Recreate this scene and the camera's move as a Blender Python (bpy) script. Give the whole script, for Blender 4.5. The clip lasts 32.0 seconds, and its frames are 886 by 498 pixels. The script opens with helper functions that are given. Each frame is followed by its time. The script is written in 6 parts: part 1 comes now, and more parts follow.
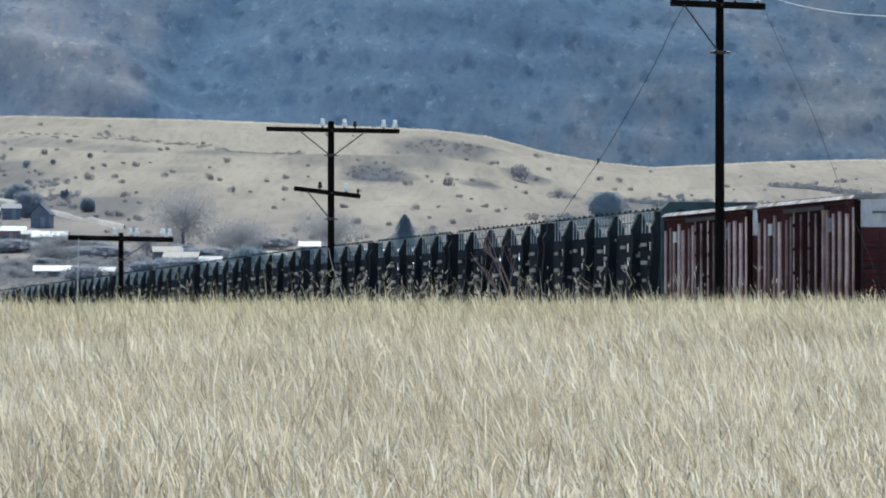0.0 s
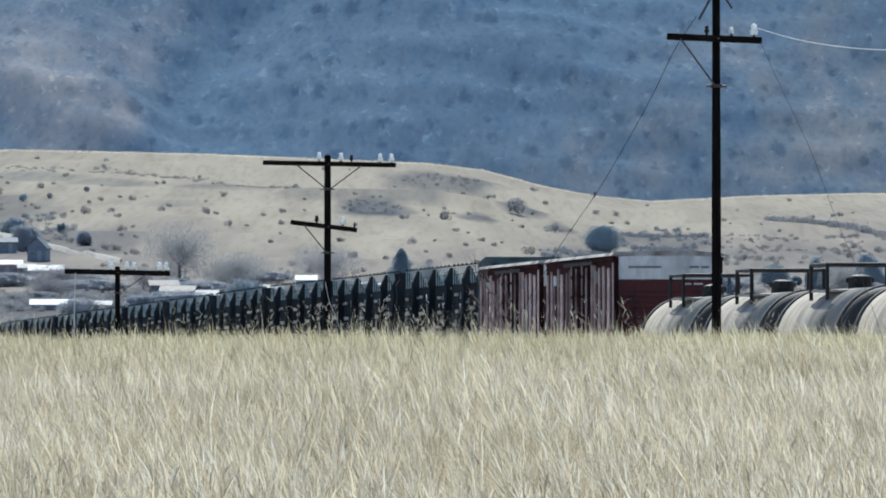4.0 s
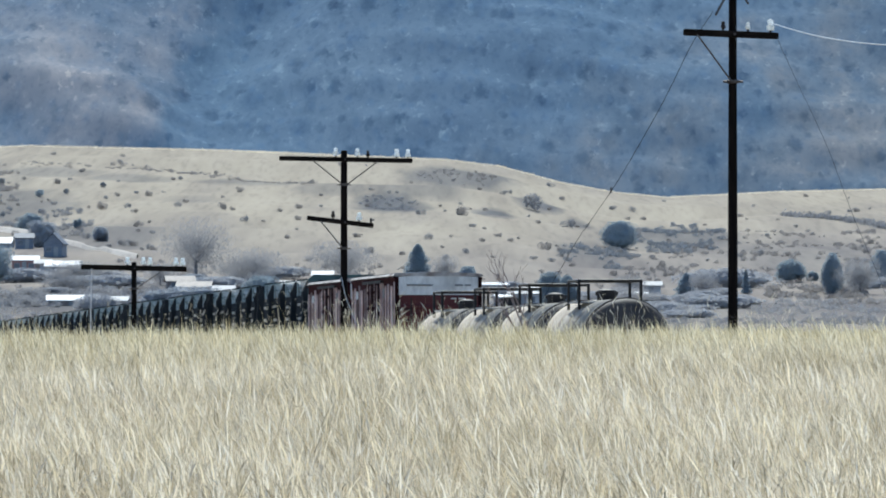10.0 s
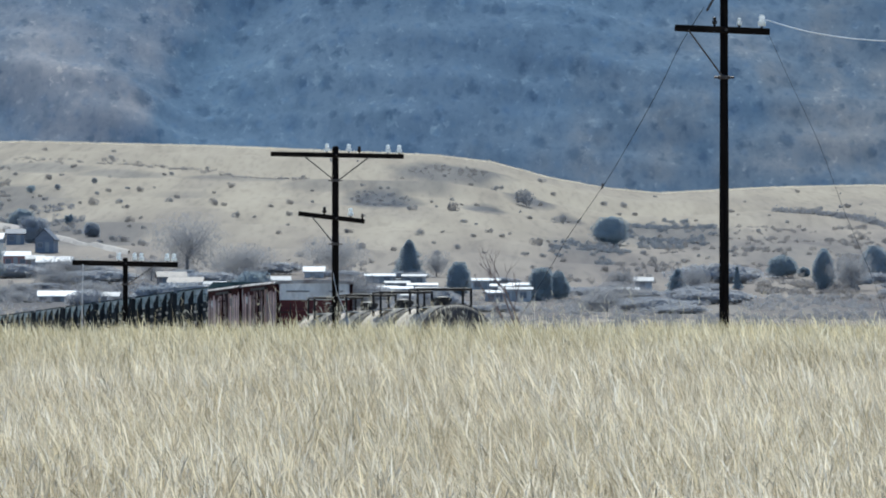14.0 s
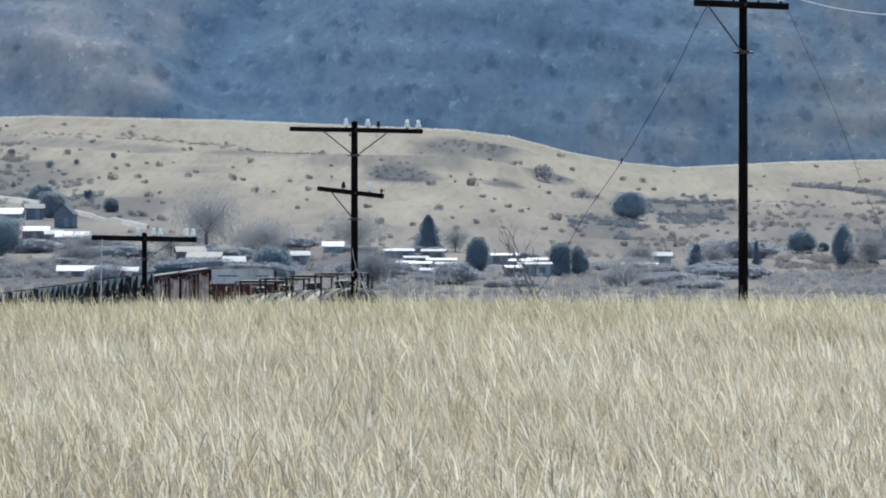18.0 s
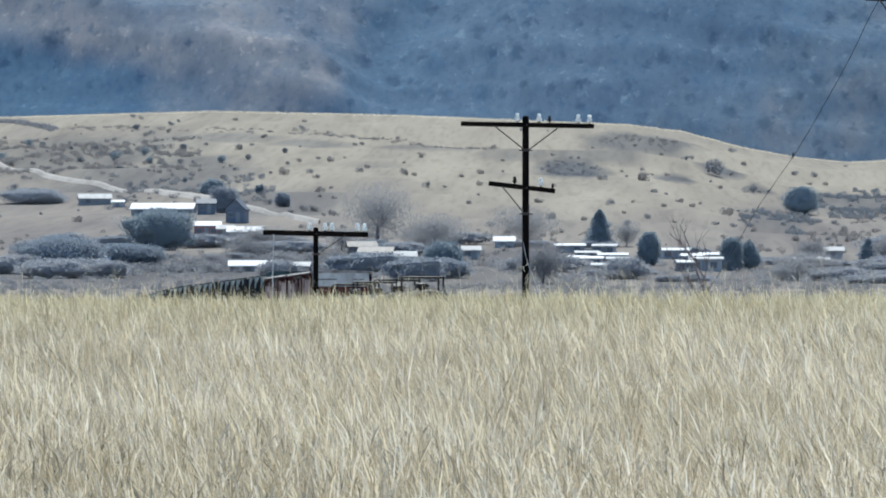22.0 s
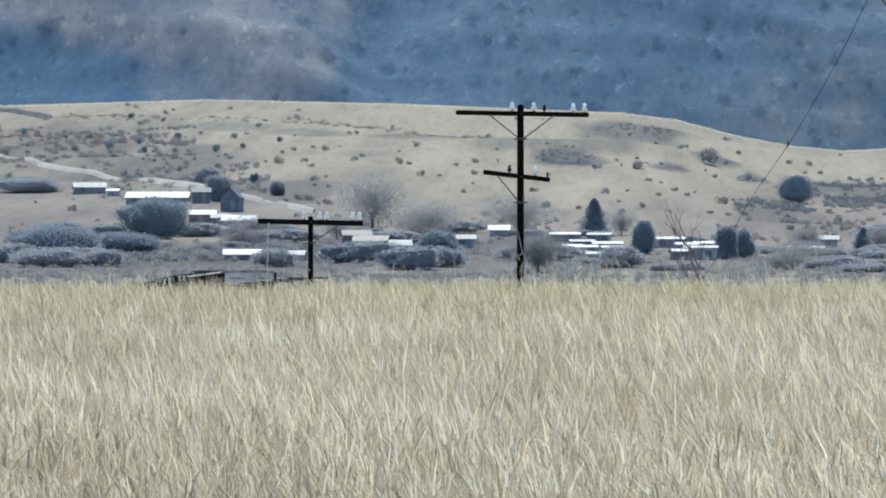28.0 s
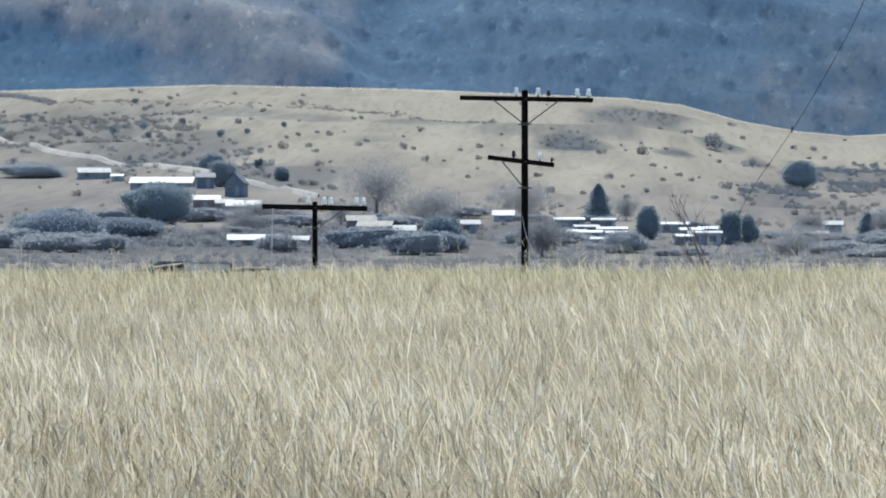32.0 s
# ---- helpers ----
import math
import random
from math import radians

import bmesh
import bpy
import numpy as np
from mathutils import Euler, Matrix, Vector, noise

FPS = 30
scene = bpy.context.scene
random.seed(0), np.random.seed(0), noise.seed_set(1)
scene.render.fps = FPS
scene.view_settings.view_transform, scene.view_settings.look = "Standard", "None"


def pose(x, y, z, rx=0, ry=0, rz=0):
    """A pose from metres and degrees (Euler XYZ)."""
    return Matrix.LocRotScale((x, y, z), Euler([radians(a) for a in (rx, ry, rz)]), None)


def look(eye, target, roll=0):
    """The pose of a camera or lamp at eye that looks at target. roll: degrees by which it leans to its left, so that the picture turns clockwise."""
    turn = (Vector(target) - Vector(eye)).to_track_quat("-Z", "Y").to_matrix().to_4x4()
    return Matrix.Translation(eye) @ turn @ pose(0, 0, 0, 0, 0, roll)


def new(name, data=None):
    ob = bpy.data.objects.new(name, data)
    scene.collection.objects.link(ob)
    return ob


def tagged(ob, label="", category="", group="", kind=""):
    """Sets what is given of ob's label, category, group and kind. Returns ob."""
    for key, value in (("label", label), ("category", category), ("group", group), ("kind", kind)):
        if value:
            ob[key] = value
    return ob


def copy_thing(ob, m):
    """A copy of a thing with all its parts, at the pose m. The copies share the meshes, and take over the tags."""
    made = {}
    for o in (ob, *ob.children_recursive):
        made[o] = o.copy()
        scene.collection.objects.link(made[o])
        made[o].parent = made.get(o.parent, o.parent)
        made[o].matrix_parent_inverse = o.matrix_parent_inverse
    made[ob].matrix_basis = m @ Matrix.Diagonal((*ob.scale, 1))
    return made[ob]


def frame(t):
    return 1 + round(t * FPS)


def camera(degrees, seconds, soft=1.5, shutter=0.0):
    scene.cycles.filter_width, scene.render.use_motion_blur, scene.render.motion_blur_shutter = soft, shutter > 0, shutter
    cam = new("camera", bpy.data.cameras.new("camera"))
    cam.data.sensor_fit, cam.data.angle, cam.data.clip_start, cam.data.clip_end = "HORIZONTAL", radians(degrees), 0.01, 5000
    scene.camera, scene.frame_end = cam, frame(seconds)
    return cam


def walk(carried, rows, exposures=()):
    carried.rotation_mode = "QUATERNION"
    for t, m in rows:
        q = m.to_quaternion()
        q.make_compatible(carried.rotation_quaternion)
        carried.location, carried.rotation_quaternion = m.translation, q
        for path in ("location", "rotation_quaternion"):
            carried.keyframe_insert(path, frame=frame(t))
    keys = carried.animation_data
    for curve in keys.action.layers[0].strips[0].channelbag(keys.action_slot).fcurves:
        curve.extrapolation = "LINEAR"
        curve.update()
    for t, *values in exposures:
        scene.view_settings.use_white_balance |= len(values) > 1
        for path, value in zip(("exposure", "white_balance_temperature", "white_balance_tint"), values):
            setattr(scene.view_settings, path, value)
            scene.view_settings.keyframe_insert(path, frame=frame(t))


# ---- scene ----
# ---- camera and its walk ----
EYE = 1.6
cam = camera(7.178, 32.0, soft=1.9)

# seconds, turn to the left and upward tilt in degrees, of a camera held in one place
PANS = [
    (0, -0.0005, 0.6852), (0.5, -0.0284, 0.6921), (1, -0.0353, 0.7063), (1.5, -0.0843, 0.7764), (2, -0.0706, 0.7553),
    (2.5, 0.0206, 0.7063), (3, 0.0280, 0.7132), (3.5, 0.0069, 0.8397), (4, -0.0284, 0.9588), (4.5, -0.0495, 1.3725),
    (6.5, 0.0697, 1.1343), (7, 0.0490, 1.1343), (7.5, 0.0908, 1.1132), (8, 0.1540, 1.0853), (8.5, 0.1824, 0.9868),
    (9, 0.1824, 0.9588), (9.5, 0.1403, 0.9446), (10, 0.1050, 0.9235), (10.5, 0.0697, 0.9098), (11, 0.0770, 0.9024),
    (11.5, 0.0628, 0.9309), (12, 0.0628, 0.9446), (12.5, 0.0628, 0.9024), (13, 0.0770, 0.8814), (13.5, 0.0559, 0.8814),
    (14, 0.0348, 0.8887), (14.5, 0.0628, 0.8676), (15, 0.1192, 0.7691), (15.5, 0.1471, 0.7411), (17.5, 0.1682, 0.7201),
    (18, 0.1893, 0.6852), (18.5, 0.1751, 0.6921), (19, 0.1329, 0.7274), (19.5, 0.1471, 0.6990), (20, 0.2315, 0.6710),
    (20.3, 0.3240, 0.6700), (20.4, 0.4900, 0.6700), (20.5, 0.6174, 0.6710), (21, 0.6829, 0.7333), (21.1, 1.3611, 0.7746), (21.2, 1.5535, 0.7746), (21.3, 1.5810, 0.7746),
    (21.4, 1.6084, 0.7563), (21.5, 1.6208, 0.6990), (22, 1.5787, 0.6431), (22.5, 1.5503, 0.6568), (23, 1.5576, 0.6220),
    (23.5, 1.5086, 0.6078), (24, 1.4944, 0.6220), (24.5, 1.5297, 0.5519), (25, 1.5155, 0.5587), (25.5, 1.5013, 0.6078),
    (27.5, 1.5434, 0.5376), (28, 1.5365, 0.5519), (28.5, 1.5855, 0.5166), (29, 1.6066, 0.4817), (29.5, 1.5924, 0.4744),
    (30, 1.6066, 0.4817), (30.5, 1.5855, 0.4817), (31, 1.5787, 0.4886), (31.5, 1.5787, 0.4533), (32, 1.5713, 0.4322),
]
walk(cam, [(t, pose(0, 0, EYE, 90 + tilt, 0, turn)) for t, turn, tilt in PANS],
     exposures=[(t, stops, 6000, 3) for t, stops in ((0, 0.46), (4.5, 0.50), (7, 0.64), (9.5, 0.64), (12, 0.53), (15, 0.47), (20, 0.46), (32, 0.48))])

# ---- daylight: a high sun almost straight ahead of the camera ----
SUN_HEIGHT, SUN_BEARING = 47.0, -4.0
world = bpy.data.worlds.new("sky")
scene.world = world
world.use_nodes = True
wn = world.node_tree
sky = wn.nodes.new("ShaderNodeTexSky")
sky.sky_type, sky.sun_disc = "NISHITA", False
sky.sun_elevation, sky.sun_rotation = radians(SUN_HEIGHT), radians(SUN_BEARING)
sky.altitude, sky.air_density, sky.dust_density, sky.ozone_density = 1400, 1.0, 1.2, 1.0
wn.nodes["Background"].inputs["Strength"].default_value = 0.11
wn.links.new(sky.outputs["Color"], wn.nodes["Background"].inputs["Color"])
sun = new("sun", bpy.data.lights.new("sun", "SUN"))
sun.data.energy, sun.data.angle, sun.data.color = 3.6, radians(0.53), (1.0, 0.95, 0.87)
sd = Vector((math.sin(radians(SUN_BEARING)) * math.cos(radians(SUN_HEIGHT)),
             math.cos(radians(SUN_BEARING)) * math.cos(radians(SUN_HEIGHT)), math.sin(radians(SUN_HEIGHT))))
sun.matrix_basis = look(sd * 50, (0, 0, 0))


# ---- materials ----
def base_material(name, rough=0.8, metal=0.0, spec=0.3):
    m = bpy.data.materials.new(name)
    m.use_nodes = True
    nt = m.node_tree
    b = nt.nodes["Principled BSDF"]
    b.inputs["Roughness"].default_value, b.inputs["Metallic"].default_value = rough, metal
    b.inputs["Specular IOR Level"].default_value = spec
    return m, nt, b


def noise_node(nt, scale, detail=4, stretch=None, space="Object"):
    tc = nt.nodes.new("ShaderNodeTexCoord")
    n = nt.nodes.new("ShaderNodeTexNoise")
    n.inputs["Scale"].default_value, n.inputs["Detail"].default_value = scale, detail
    if stretch:
        mp = nt.nodes.new("ShaderNodeMapping")
        mp.inputs["Scale"].default_value = stretch
        nt.links.new(tc.outputs[space], mp.inputs["Vector"])
        nt.links.new(mp.outputs["Vector"], n.inputs["Vector"])
    else:
        nt.links.new(tc.outputs[space], n.inputs["Vector"])
    return n


def ramp_node(nt, source, stops):
    r = nt.nodes.new("ShaderNodeValToRGB")
    while len(r.color_ramp.elements) < len(stops):
        r.color_ramp.elements.new(0.5)
    for e, (p, c) in zip(r.color_ramp.elements, stops):
        e.position, e.color = p, (*c, 1)
    nt.links.new(source, r.inputs["Fac"])
    return r


def mix_node(nt, a, b, fac, blend="MIX"):
    m = nt.nodes.new("ShaderNodeMix")
    m.data_type, m.blend_type = "RGBA", blend
    for socket, v in ((m.inputs[6], a), (m.inputs[7], b), (m.inputs[0], fac)):
        if isinstance(v, tuple):
            socket.default_value = (*v, 1)
        elif isinstance(v, (int, float)):
            socket.default_value = v
        else:
            nt.links.new(v, socket)
    return m.outputs[2]


def bump_node(nt, b, source, strength, dist):
    u = nt.nodes.new("ShaderNodeBump")
    u.inputs["Strength"].default_value, u.inputs["Distance"].default_value = strength, dist
    nt.links.new(source, u.inputs["Height"])
    nt.links.new(u.outputs["Normal"], b.inputs["Normal"])


def worn(name, main, stain, scale=2.0, amount=(0.42, 0.7), rough=0.7, metal=0.0, stretch=None, fine=30.0, bump=0.15, spread=0.0, spec=0.3):
    """Paint, wood or metal in one colour with stains at a large scale, grain at a small one, and a spread from piece to piece."""
    m, nt, b = base_material(name, rough, metal, spec)
    n1, n2 = noise_node(nt, scale, 6, stretch), noise_node(nt, fine, 3, stretch)
    r1 = ramp_node(nt, n1.outputs["Fac"], [(amount[0], main), (amount[1], stain)])
    r2 = ramp_node(nt, n2.outputs["Fac"], [(0.3, (0.78, 0.78, 0.78)), (0.7, (1.12, 1.12, 1.12))])
    col = mix_node(nt, r1.outputs["Color"], r2.outputs["Color"], 1.0, "MULTIPLY")
    if spread:
        oi = nt.nodes.new("ShaderNodeObjectInfo")
        r3 = ramp_node(nt, oi.outputs["Random"], [(0, (1 - spread,) * 3), (1, (1 + spread,) * 3)])
        col = mix_node(nt, col, r3.outputs["Color"], 1.0, "MULTIPLY")
    nt.links.new(col, b.inputs["Base Color"])
    bump_node(nt, b, n2.outputs["Fac"], bump, 0.02)
    return m


def leafy(name, dark, light, scale, through_light=0.25, spread=0.25):
    """Leaves or blades: two tones by a coarse noise, a spread from blade to blade, and light let through."""
    m, nt, b = base_material(name, 0.95, 0, 0.03)
    n = noise_node(nt, scale, 4)
    g = nt.nodes.new("ShaderNodeNewGeometry")
    r1 = ramp_node(nt, n.outputs["Fac"], [(0.35, dark), (0.68, light)])
    r2 = ramp_node(nt, g.outputs["Random Per Island"], [(0, (1 - spread,) * 3), (1, (1 + spread,) * 3)])
    col = mix_node(nt, r1.outputs["Color"], r2.outputs["Color"], 1.0, "MULTIPLY")
    nt.links.new(col, b.inputs["Base Color"])
    t = nt.nodes.new("ShaderNodeBsdfTranslucent")
    nt.links.new(col, t.inputs["Color"])
    mx = nt.nodes.new("ShaderNodeMixShader")
    mx.inputs[0].default_value = through_light
    out = nt.nodes["Material Output"]
    nt.links.new(b.outputs[0], mx.inputs[1])
    nt.links.new(t.outputs[0], mx.inputs[2])
    nt.links.new(mx.outputs[0], out.inputs["Surface"])
    return m


CREOSOTE = worn("creosoted pole wood", (0.007, 0.006, 0.006), (0.018, 0.014, 0.012), 3.0, stretch=(6, 6, 0.6), fine=40, rough=0.95, spec=0.08)
ARM_WOOD = worn("weathered crossarm wood", (0.009, 0.008, 0.007), (0.026, 0.02, 0.017), 4.0, stretch=(0.8, 6, 6), fine=40, rough=0.95, spec=0.08)
GALVANISED = worn("dull galvanised steel", (0.12, 0.11, 0.105), (0.06, 0.045, 0.04), 6, rough=0.55, metal=0.6)
DARK_PORCELAIN = worn("brown porcelain", (0.02, 0.014, 0.012), (0.03, 0.02, 0.016), 5, rough=0.25)
WIRE = worn("weathered line wire", (0.028, 0.032, 0.038), (0.02, 0.022, 0.025), 3, rough=0.95, spec=0.04)
BRIGHT_WIRE = worn("bright copper-clad wire", (0.75, 0.74, 0.70), (0.6, 0.58, 0.52), 3, rough=0.35, metal=0.7)
PALE_WIRE = worn("bleached hanging wire", (0.88, 0.87, 0.84), (0.75, 0.73, 0.7), 3, rough=0.9, spec=0.05)
# Side red is kept darker: shade of the grooves between ribs in the colour.
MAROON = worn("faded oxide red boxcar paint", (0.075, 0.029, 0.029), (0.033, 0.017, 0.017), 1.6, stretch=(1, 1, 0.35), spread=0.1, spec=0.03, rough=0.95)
FADED_RIB = worn("chalked pink-red rib paint", (0.66, 0.52, 0.49), (0.22, 0.11, 0.10), 2.5, stretch=(1, 1, 0.4), spread=0.5, spec=0.03, rough=0.95)
# The same red, lightened to offset the shade on the end walls.
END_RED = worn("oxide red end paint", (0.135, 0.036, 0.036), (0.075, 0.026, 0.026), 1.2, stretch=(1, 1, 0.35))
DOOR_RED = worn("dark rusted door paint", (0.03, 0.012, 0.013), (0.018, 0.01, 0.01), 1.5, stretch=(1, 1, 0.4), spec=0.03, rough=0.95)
ROOF_METAL = worn("chalky galvanised car roof", (0.58, 0.56, 0.54), (0.26, 0.22, 0.20), 1.6, amount=(0.40, 0.62), rough=0.85, spec=0.08)
END_WHITE = worn("dirty light grey band paint", (0.84, 0.84, 0.82), (0.60, 0.60, 0.58), 1.5, stretch=(1, 1, 0.4), fine=6)
STENCIL = worn("worn dark stencil paint", (0.18, 0.18, 0.18), (0.32, 0.32, 0.32), 8)
TANK_WHITE = worn("dusty cream tank paint", (0.50, 0.455, 0.385), (0.22, 0.18, 0.15), 0.9, amount=(0.42, 0.72), rough=0.8, stretch=(1, 1, 0.4), spec=0.1)
# Far darker than the shell paint: shade of the ends painted in, plus grime.
TANK_SHADE_GRIME = worn("grimy tank head paint", (0.085, 0.075, 0.068), (0.045, 0.04, 0.037), 1.1, stretch=(1, 1, 0.4))
BLACK_STEEL = worn("black railing steel", (0.018, 0.017, 0.017), (0.04, 0.035, 0.032), 5, rough=0.6)
UNDER = worn("dusty black underframe", (0.03, 0.028, 0.027), (0.06, 0.053, 0.048), 1.6)
GRATING = worn("pale walkway grating", (0.55, 0.54, 0.52), (0.35, 0.33, 0.3), 5, rough=0.6)
BEAM_BLACK = worn("dark blue-black flatcar paint", (0.022, 0.028, 0.034), (0.045, 0.048, 0.052), 1.0, stretch=(1, 1, 0.4), spread=0.25, rough=0.9, spec=0.06)
RUSTY_DARK = worn("blotched dark freight car paint", (0.010, 0.014, 0.016), (0.05, 0.056, 0.056), 1.8, amount=(0.42, 0.66), stretch=(1, 1, 0.5), rough=0.95, spec=0.04)
MESH_TEAL = worn("chalky teal-grey steel mesh", (0.50, 0.60, 0.62), (0.38, 0.47, 0.49), 1.2, stretch=(1, 2.5, 0.4), rough=0.9, spec=0.08)
CHORD_TEAL = worn("faded teal top chord paint", (0.085, 0.14, 0.15), (0.05, 0.075, 0.08), 1.4, spread=0.2, rough=0.9, spec=0.06)
MARK_PALE = worn("pale load strap webbing", (0.5, 0.48, 0.42), (0.32, 0.3, 0.27), 6)
WHEEL_STEEL = worn("rusty wheel steel", (0.09, 0.06, 0.045), (0.05, 0.035, 0.03), 5, rough=0.6, metal=0.4)
BALLAST = worn("grey crushed ballast", (0.28, 0.26, 0.24), (0.18, 0.165, 0.15), 9, fine=60, bump=0.6)
TIE_WOOD = worn("weathered tie wood", (0.07, 0.055, 0.045), (0.11, 0.09, 0.075), 3)
RAIL_STEEL = worn("rail steel", (0.12, 0.085, 0.065), (0.2, 0.17, 0.15), 4, rough=0.45, metal=0.7)


def glass_material():
    """Clear old glass that passes light and flashes."""
    m, nt, b = base_material("clear insulator glass", 0.12, 0.0, 0.6)
    b.inputs["Base Color"].default_value = (0.9, 0.93, 0.92, 1)
    t = nt.nodes.new("ShaderNodeBsdfTranslucent")
    t.inputs["Color"].default_value = (0.88, 0.91, 0.92, 1)
    mx = nt.nodes.new("ShaderNodeMixShader")
    mx.inputs[0].default_value = 0.68
    nt.links.new(b.outputs[0], mx.inputs[1])
    nt.links.new(t.outputs[0], mx.inputs[2])
    nt.links.new(mx.outputs[0], nt.nodes["Material Output"].inputs["Surface"])
    return m


GLASS = glass_material()


# ---- the lie of the land ----
def smooth(a, b, v):
    t = np.clip((np.asarray(v, float) - a) / (b - a), 0, 1)
    return t * t * (3 - 2 * t)


def waves(x, y, size, seed, octaves=4, gain=0.5):
    """A soft sum of crossing sine waves, about -1 to 1."""
    rng = np.random.RandomState(seed)
    total, amp, weight = 0.0, 1.0, 0.0
    for _ in range(octaves):
        layer = 0.0
        for _ in range(5):
            a, ph = rng.uniform(0, 2 * np.pi, 2)
            k = 2 * np.pi / size * rng.uniform(0.7, 1.4)
            layer = layer + np.sin(k * (x * np.cos(a) + y * np.sin(a)) + ph)
        total, weight = total + amp * layer / 2.6, weight + amp
        amp, size = amp * gain, size / 2
    return total / weight


# bearing (thousandths, right of the axis) and height (thousandths) of the grassy ridge
RIDGE_B = [-1200, -400, -89, -60, -33, -1.5, 6.5, 14.5, 22.5, 30, 46, 60, 400, 1200]
RIDGE_E = [12, 22, 29.9, 30.8, 30.2, 28.9, 27.9, 25.7, 24.2, 23.5, 24.3, 24.6, 20, 12]
VALLEY, RIDGE = 1000.0, 2300.0


def ground(x, y):
    """Height of the land at x, y."""
    x, y = np.asarray(x, float), np.asarray(y, float)
    r = np.hypot(x, y)
    bearing = 1000 * np.arctan2(x, y)
    near = np.interp(y, [-300, 0, 20, 26, 40, 55, 64, 70, 76, 84, 112, 161, 207, 300, 760, 900, 1000],
                     [0, 0, 0.0, 0.06, 0.40, 0.78, 1.00, 1.09, 1.03, 0.60, -0.3, -2.25, -4.1, -4.6, -4.0, 2.5, 7.0])
    near = near + 0.05 * waves(x, y, 14, 3, 2)
    crest = np.interp(bearing, RIDGE_B, RIDGE_E)
    f = np.clip((r - VALLEY) / (RIDGE - VALLEY), 0, 1)
    e = 5.6 + (crest - 5.6) * f ** 0.92
    hill = EYE + e / 1000 * np.minimum(r, RIDGE) + 1.3 * waves(x, y, 160, 5, 3) * smooth(1000, 1300, r) * (1 - smooth(2150, 2300, r))
    hill = hill - 0.12 * np.clip(r - RIDGE, 0, 600)
    w = smooth(700, 1000, r)
    return near * (1 - w) + hill * w


def mountain(x, y):
    """Height of the range behind the ridge: a stony spur, a wooded hollow before it, and the draw beyond."""
    x, y = np.asarray(x, float), np.asarray(y, float)
    r = np.hypot(x, y)
    rise = 10 + 0.40 * np.clip(r - 2850, 0, None)
    gully = 1 - np.abs(waves(x * 1.1 + 0.3 * y, 0.3 * y, 620, 11, 3))
    rough = 20 * (gully - 0.55) + 2.5 * waves(x, y, 120, 12, 3) + 1.1 * waves(x, y, 38, 16, 2)
    bend = 9 * waves(x, y, 210, 15, 2)
    draw = x - 0.4 * (rise - 110) + 112 + bend
    spine = (rise - 137 + 0.348 * (x + 249)) + 0.5 * bend
    shape = -9 * np.exp(-(draw / 26) ** 2) + 7 * np.exp(-(spine / 16) ** 2) * smooth(-100, -150, x) - 7 * np.exp(-((x + 255) / 45) ** 2 - ((rise - 105) / 18) ** 2)
    return rise + (rough + shape) * smooth(2850, 3150, r)


def fan(dense, coarse, inner, outer, rows, power):
    """Bearings, fine ahead and coarse behind, and radii from inner to outer."""
    ahead = np.linspace(-dense, dense, 300)
    round_ = np.linspace(dense, 2 * np.pi - dense, coarse)[1:-1]
    return np.concatenate([ahead, round_]), inner + (outer - inner) * np.linspace(0, 1, rows) ** power


def sheet(name, height, bearings, radii, material, closed=True):
    a, r = np.meshgrid(bearings, radii)
    x, y = r * np.sin(a), r * np.cos(a)
    z = height(x, y)
    n, k = len(bearings), len(radii)
    verts = np.stack([x, y, z], -1).reshape(-1, 3)
    faces = []
    for i in range(k - 1):
        for j in range(n if closed else n - 1):
            j2 = (j + 1) % n
            faces.append((i * n + j, i * n + j2, (i + 1) * n + j2, (i + 1) * n + j))
    if radii[0] < 1:
        faces.append(tuple(reversed(range(n))))
    me = bpy.data.meshes.new(name)
    me.from_pydata(verts.tolist(), [], faces)
    me.polygons.foreach_set("use_smooth", [True] * len(me.polygons))
    me.materials.append(material)
    return new(name, me)


# ground cover on the ridge and its foot: x, y, half width, half depth, strength
BRUSHY = [(-155, 1975, 34, 190, 0.5), (-122, 1800, 24, 170, 0.6), (-82, 1590, 17, 120, 0.55),
          (-18, 1909, 11, 85, 1.0), (10, 1880, 6, 60, 0.9), (23, 2029, 7.5, 62, 1.0), (33, 1901, 4, 70, 0.7), (0, 2150, 19, 95, 0.8), (-12, 2010, 16, 60, 0.5),
          (56, 1830, 18, 110, 0.7), (31, 1624, 9, 120, 0.6), (80, 1640, 26, 190, 0.35), (40, 1470, 30, 130, 0.2),
          (-94, 2050, 14, 40, 0.5), (-120, 2090, 16, 45, 0.5), (-60, 2040, 18, 42, 0.45), (-34, 1990, 12, 40, 0.4), (-70, 1900, 10, 30, 0.25),
          (-88, 1105, 34, 120, 0.72), (-56, 1150, 20, 150, 0.60), (-30, 1140, 30, 150, 0.48), (8, 1065, 34, 75, 0.36), (62, 1090, 34, 90, 0.40)]


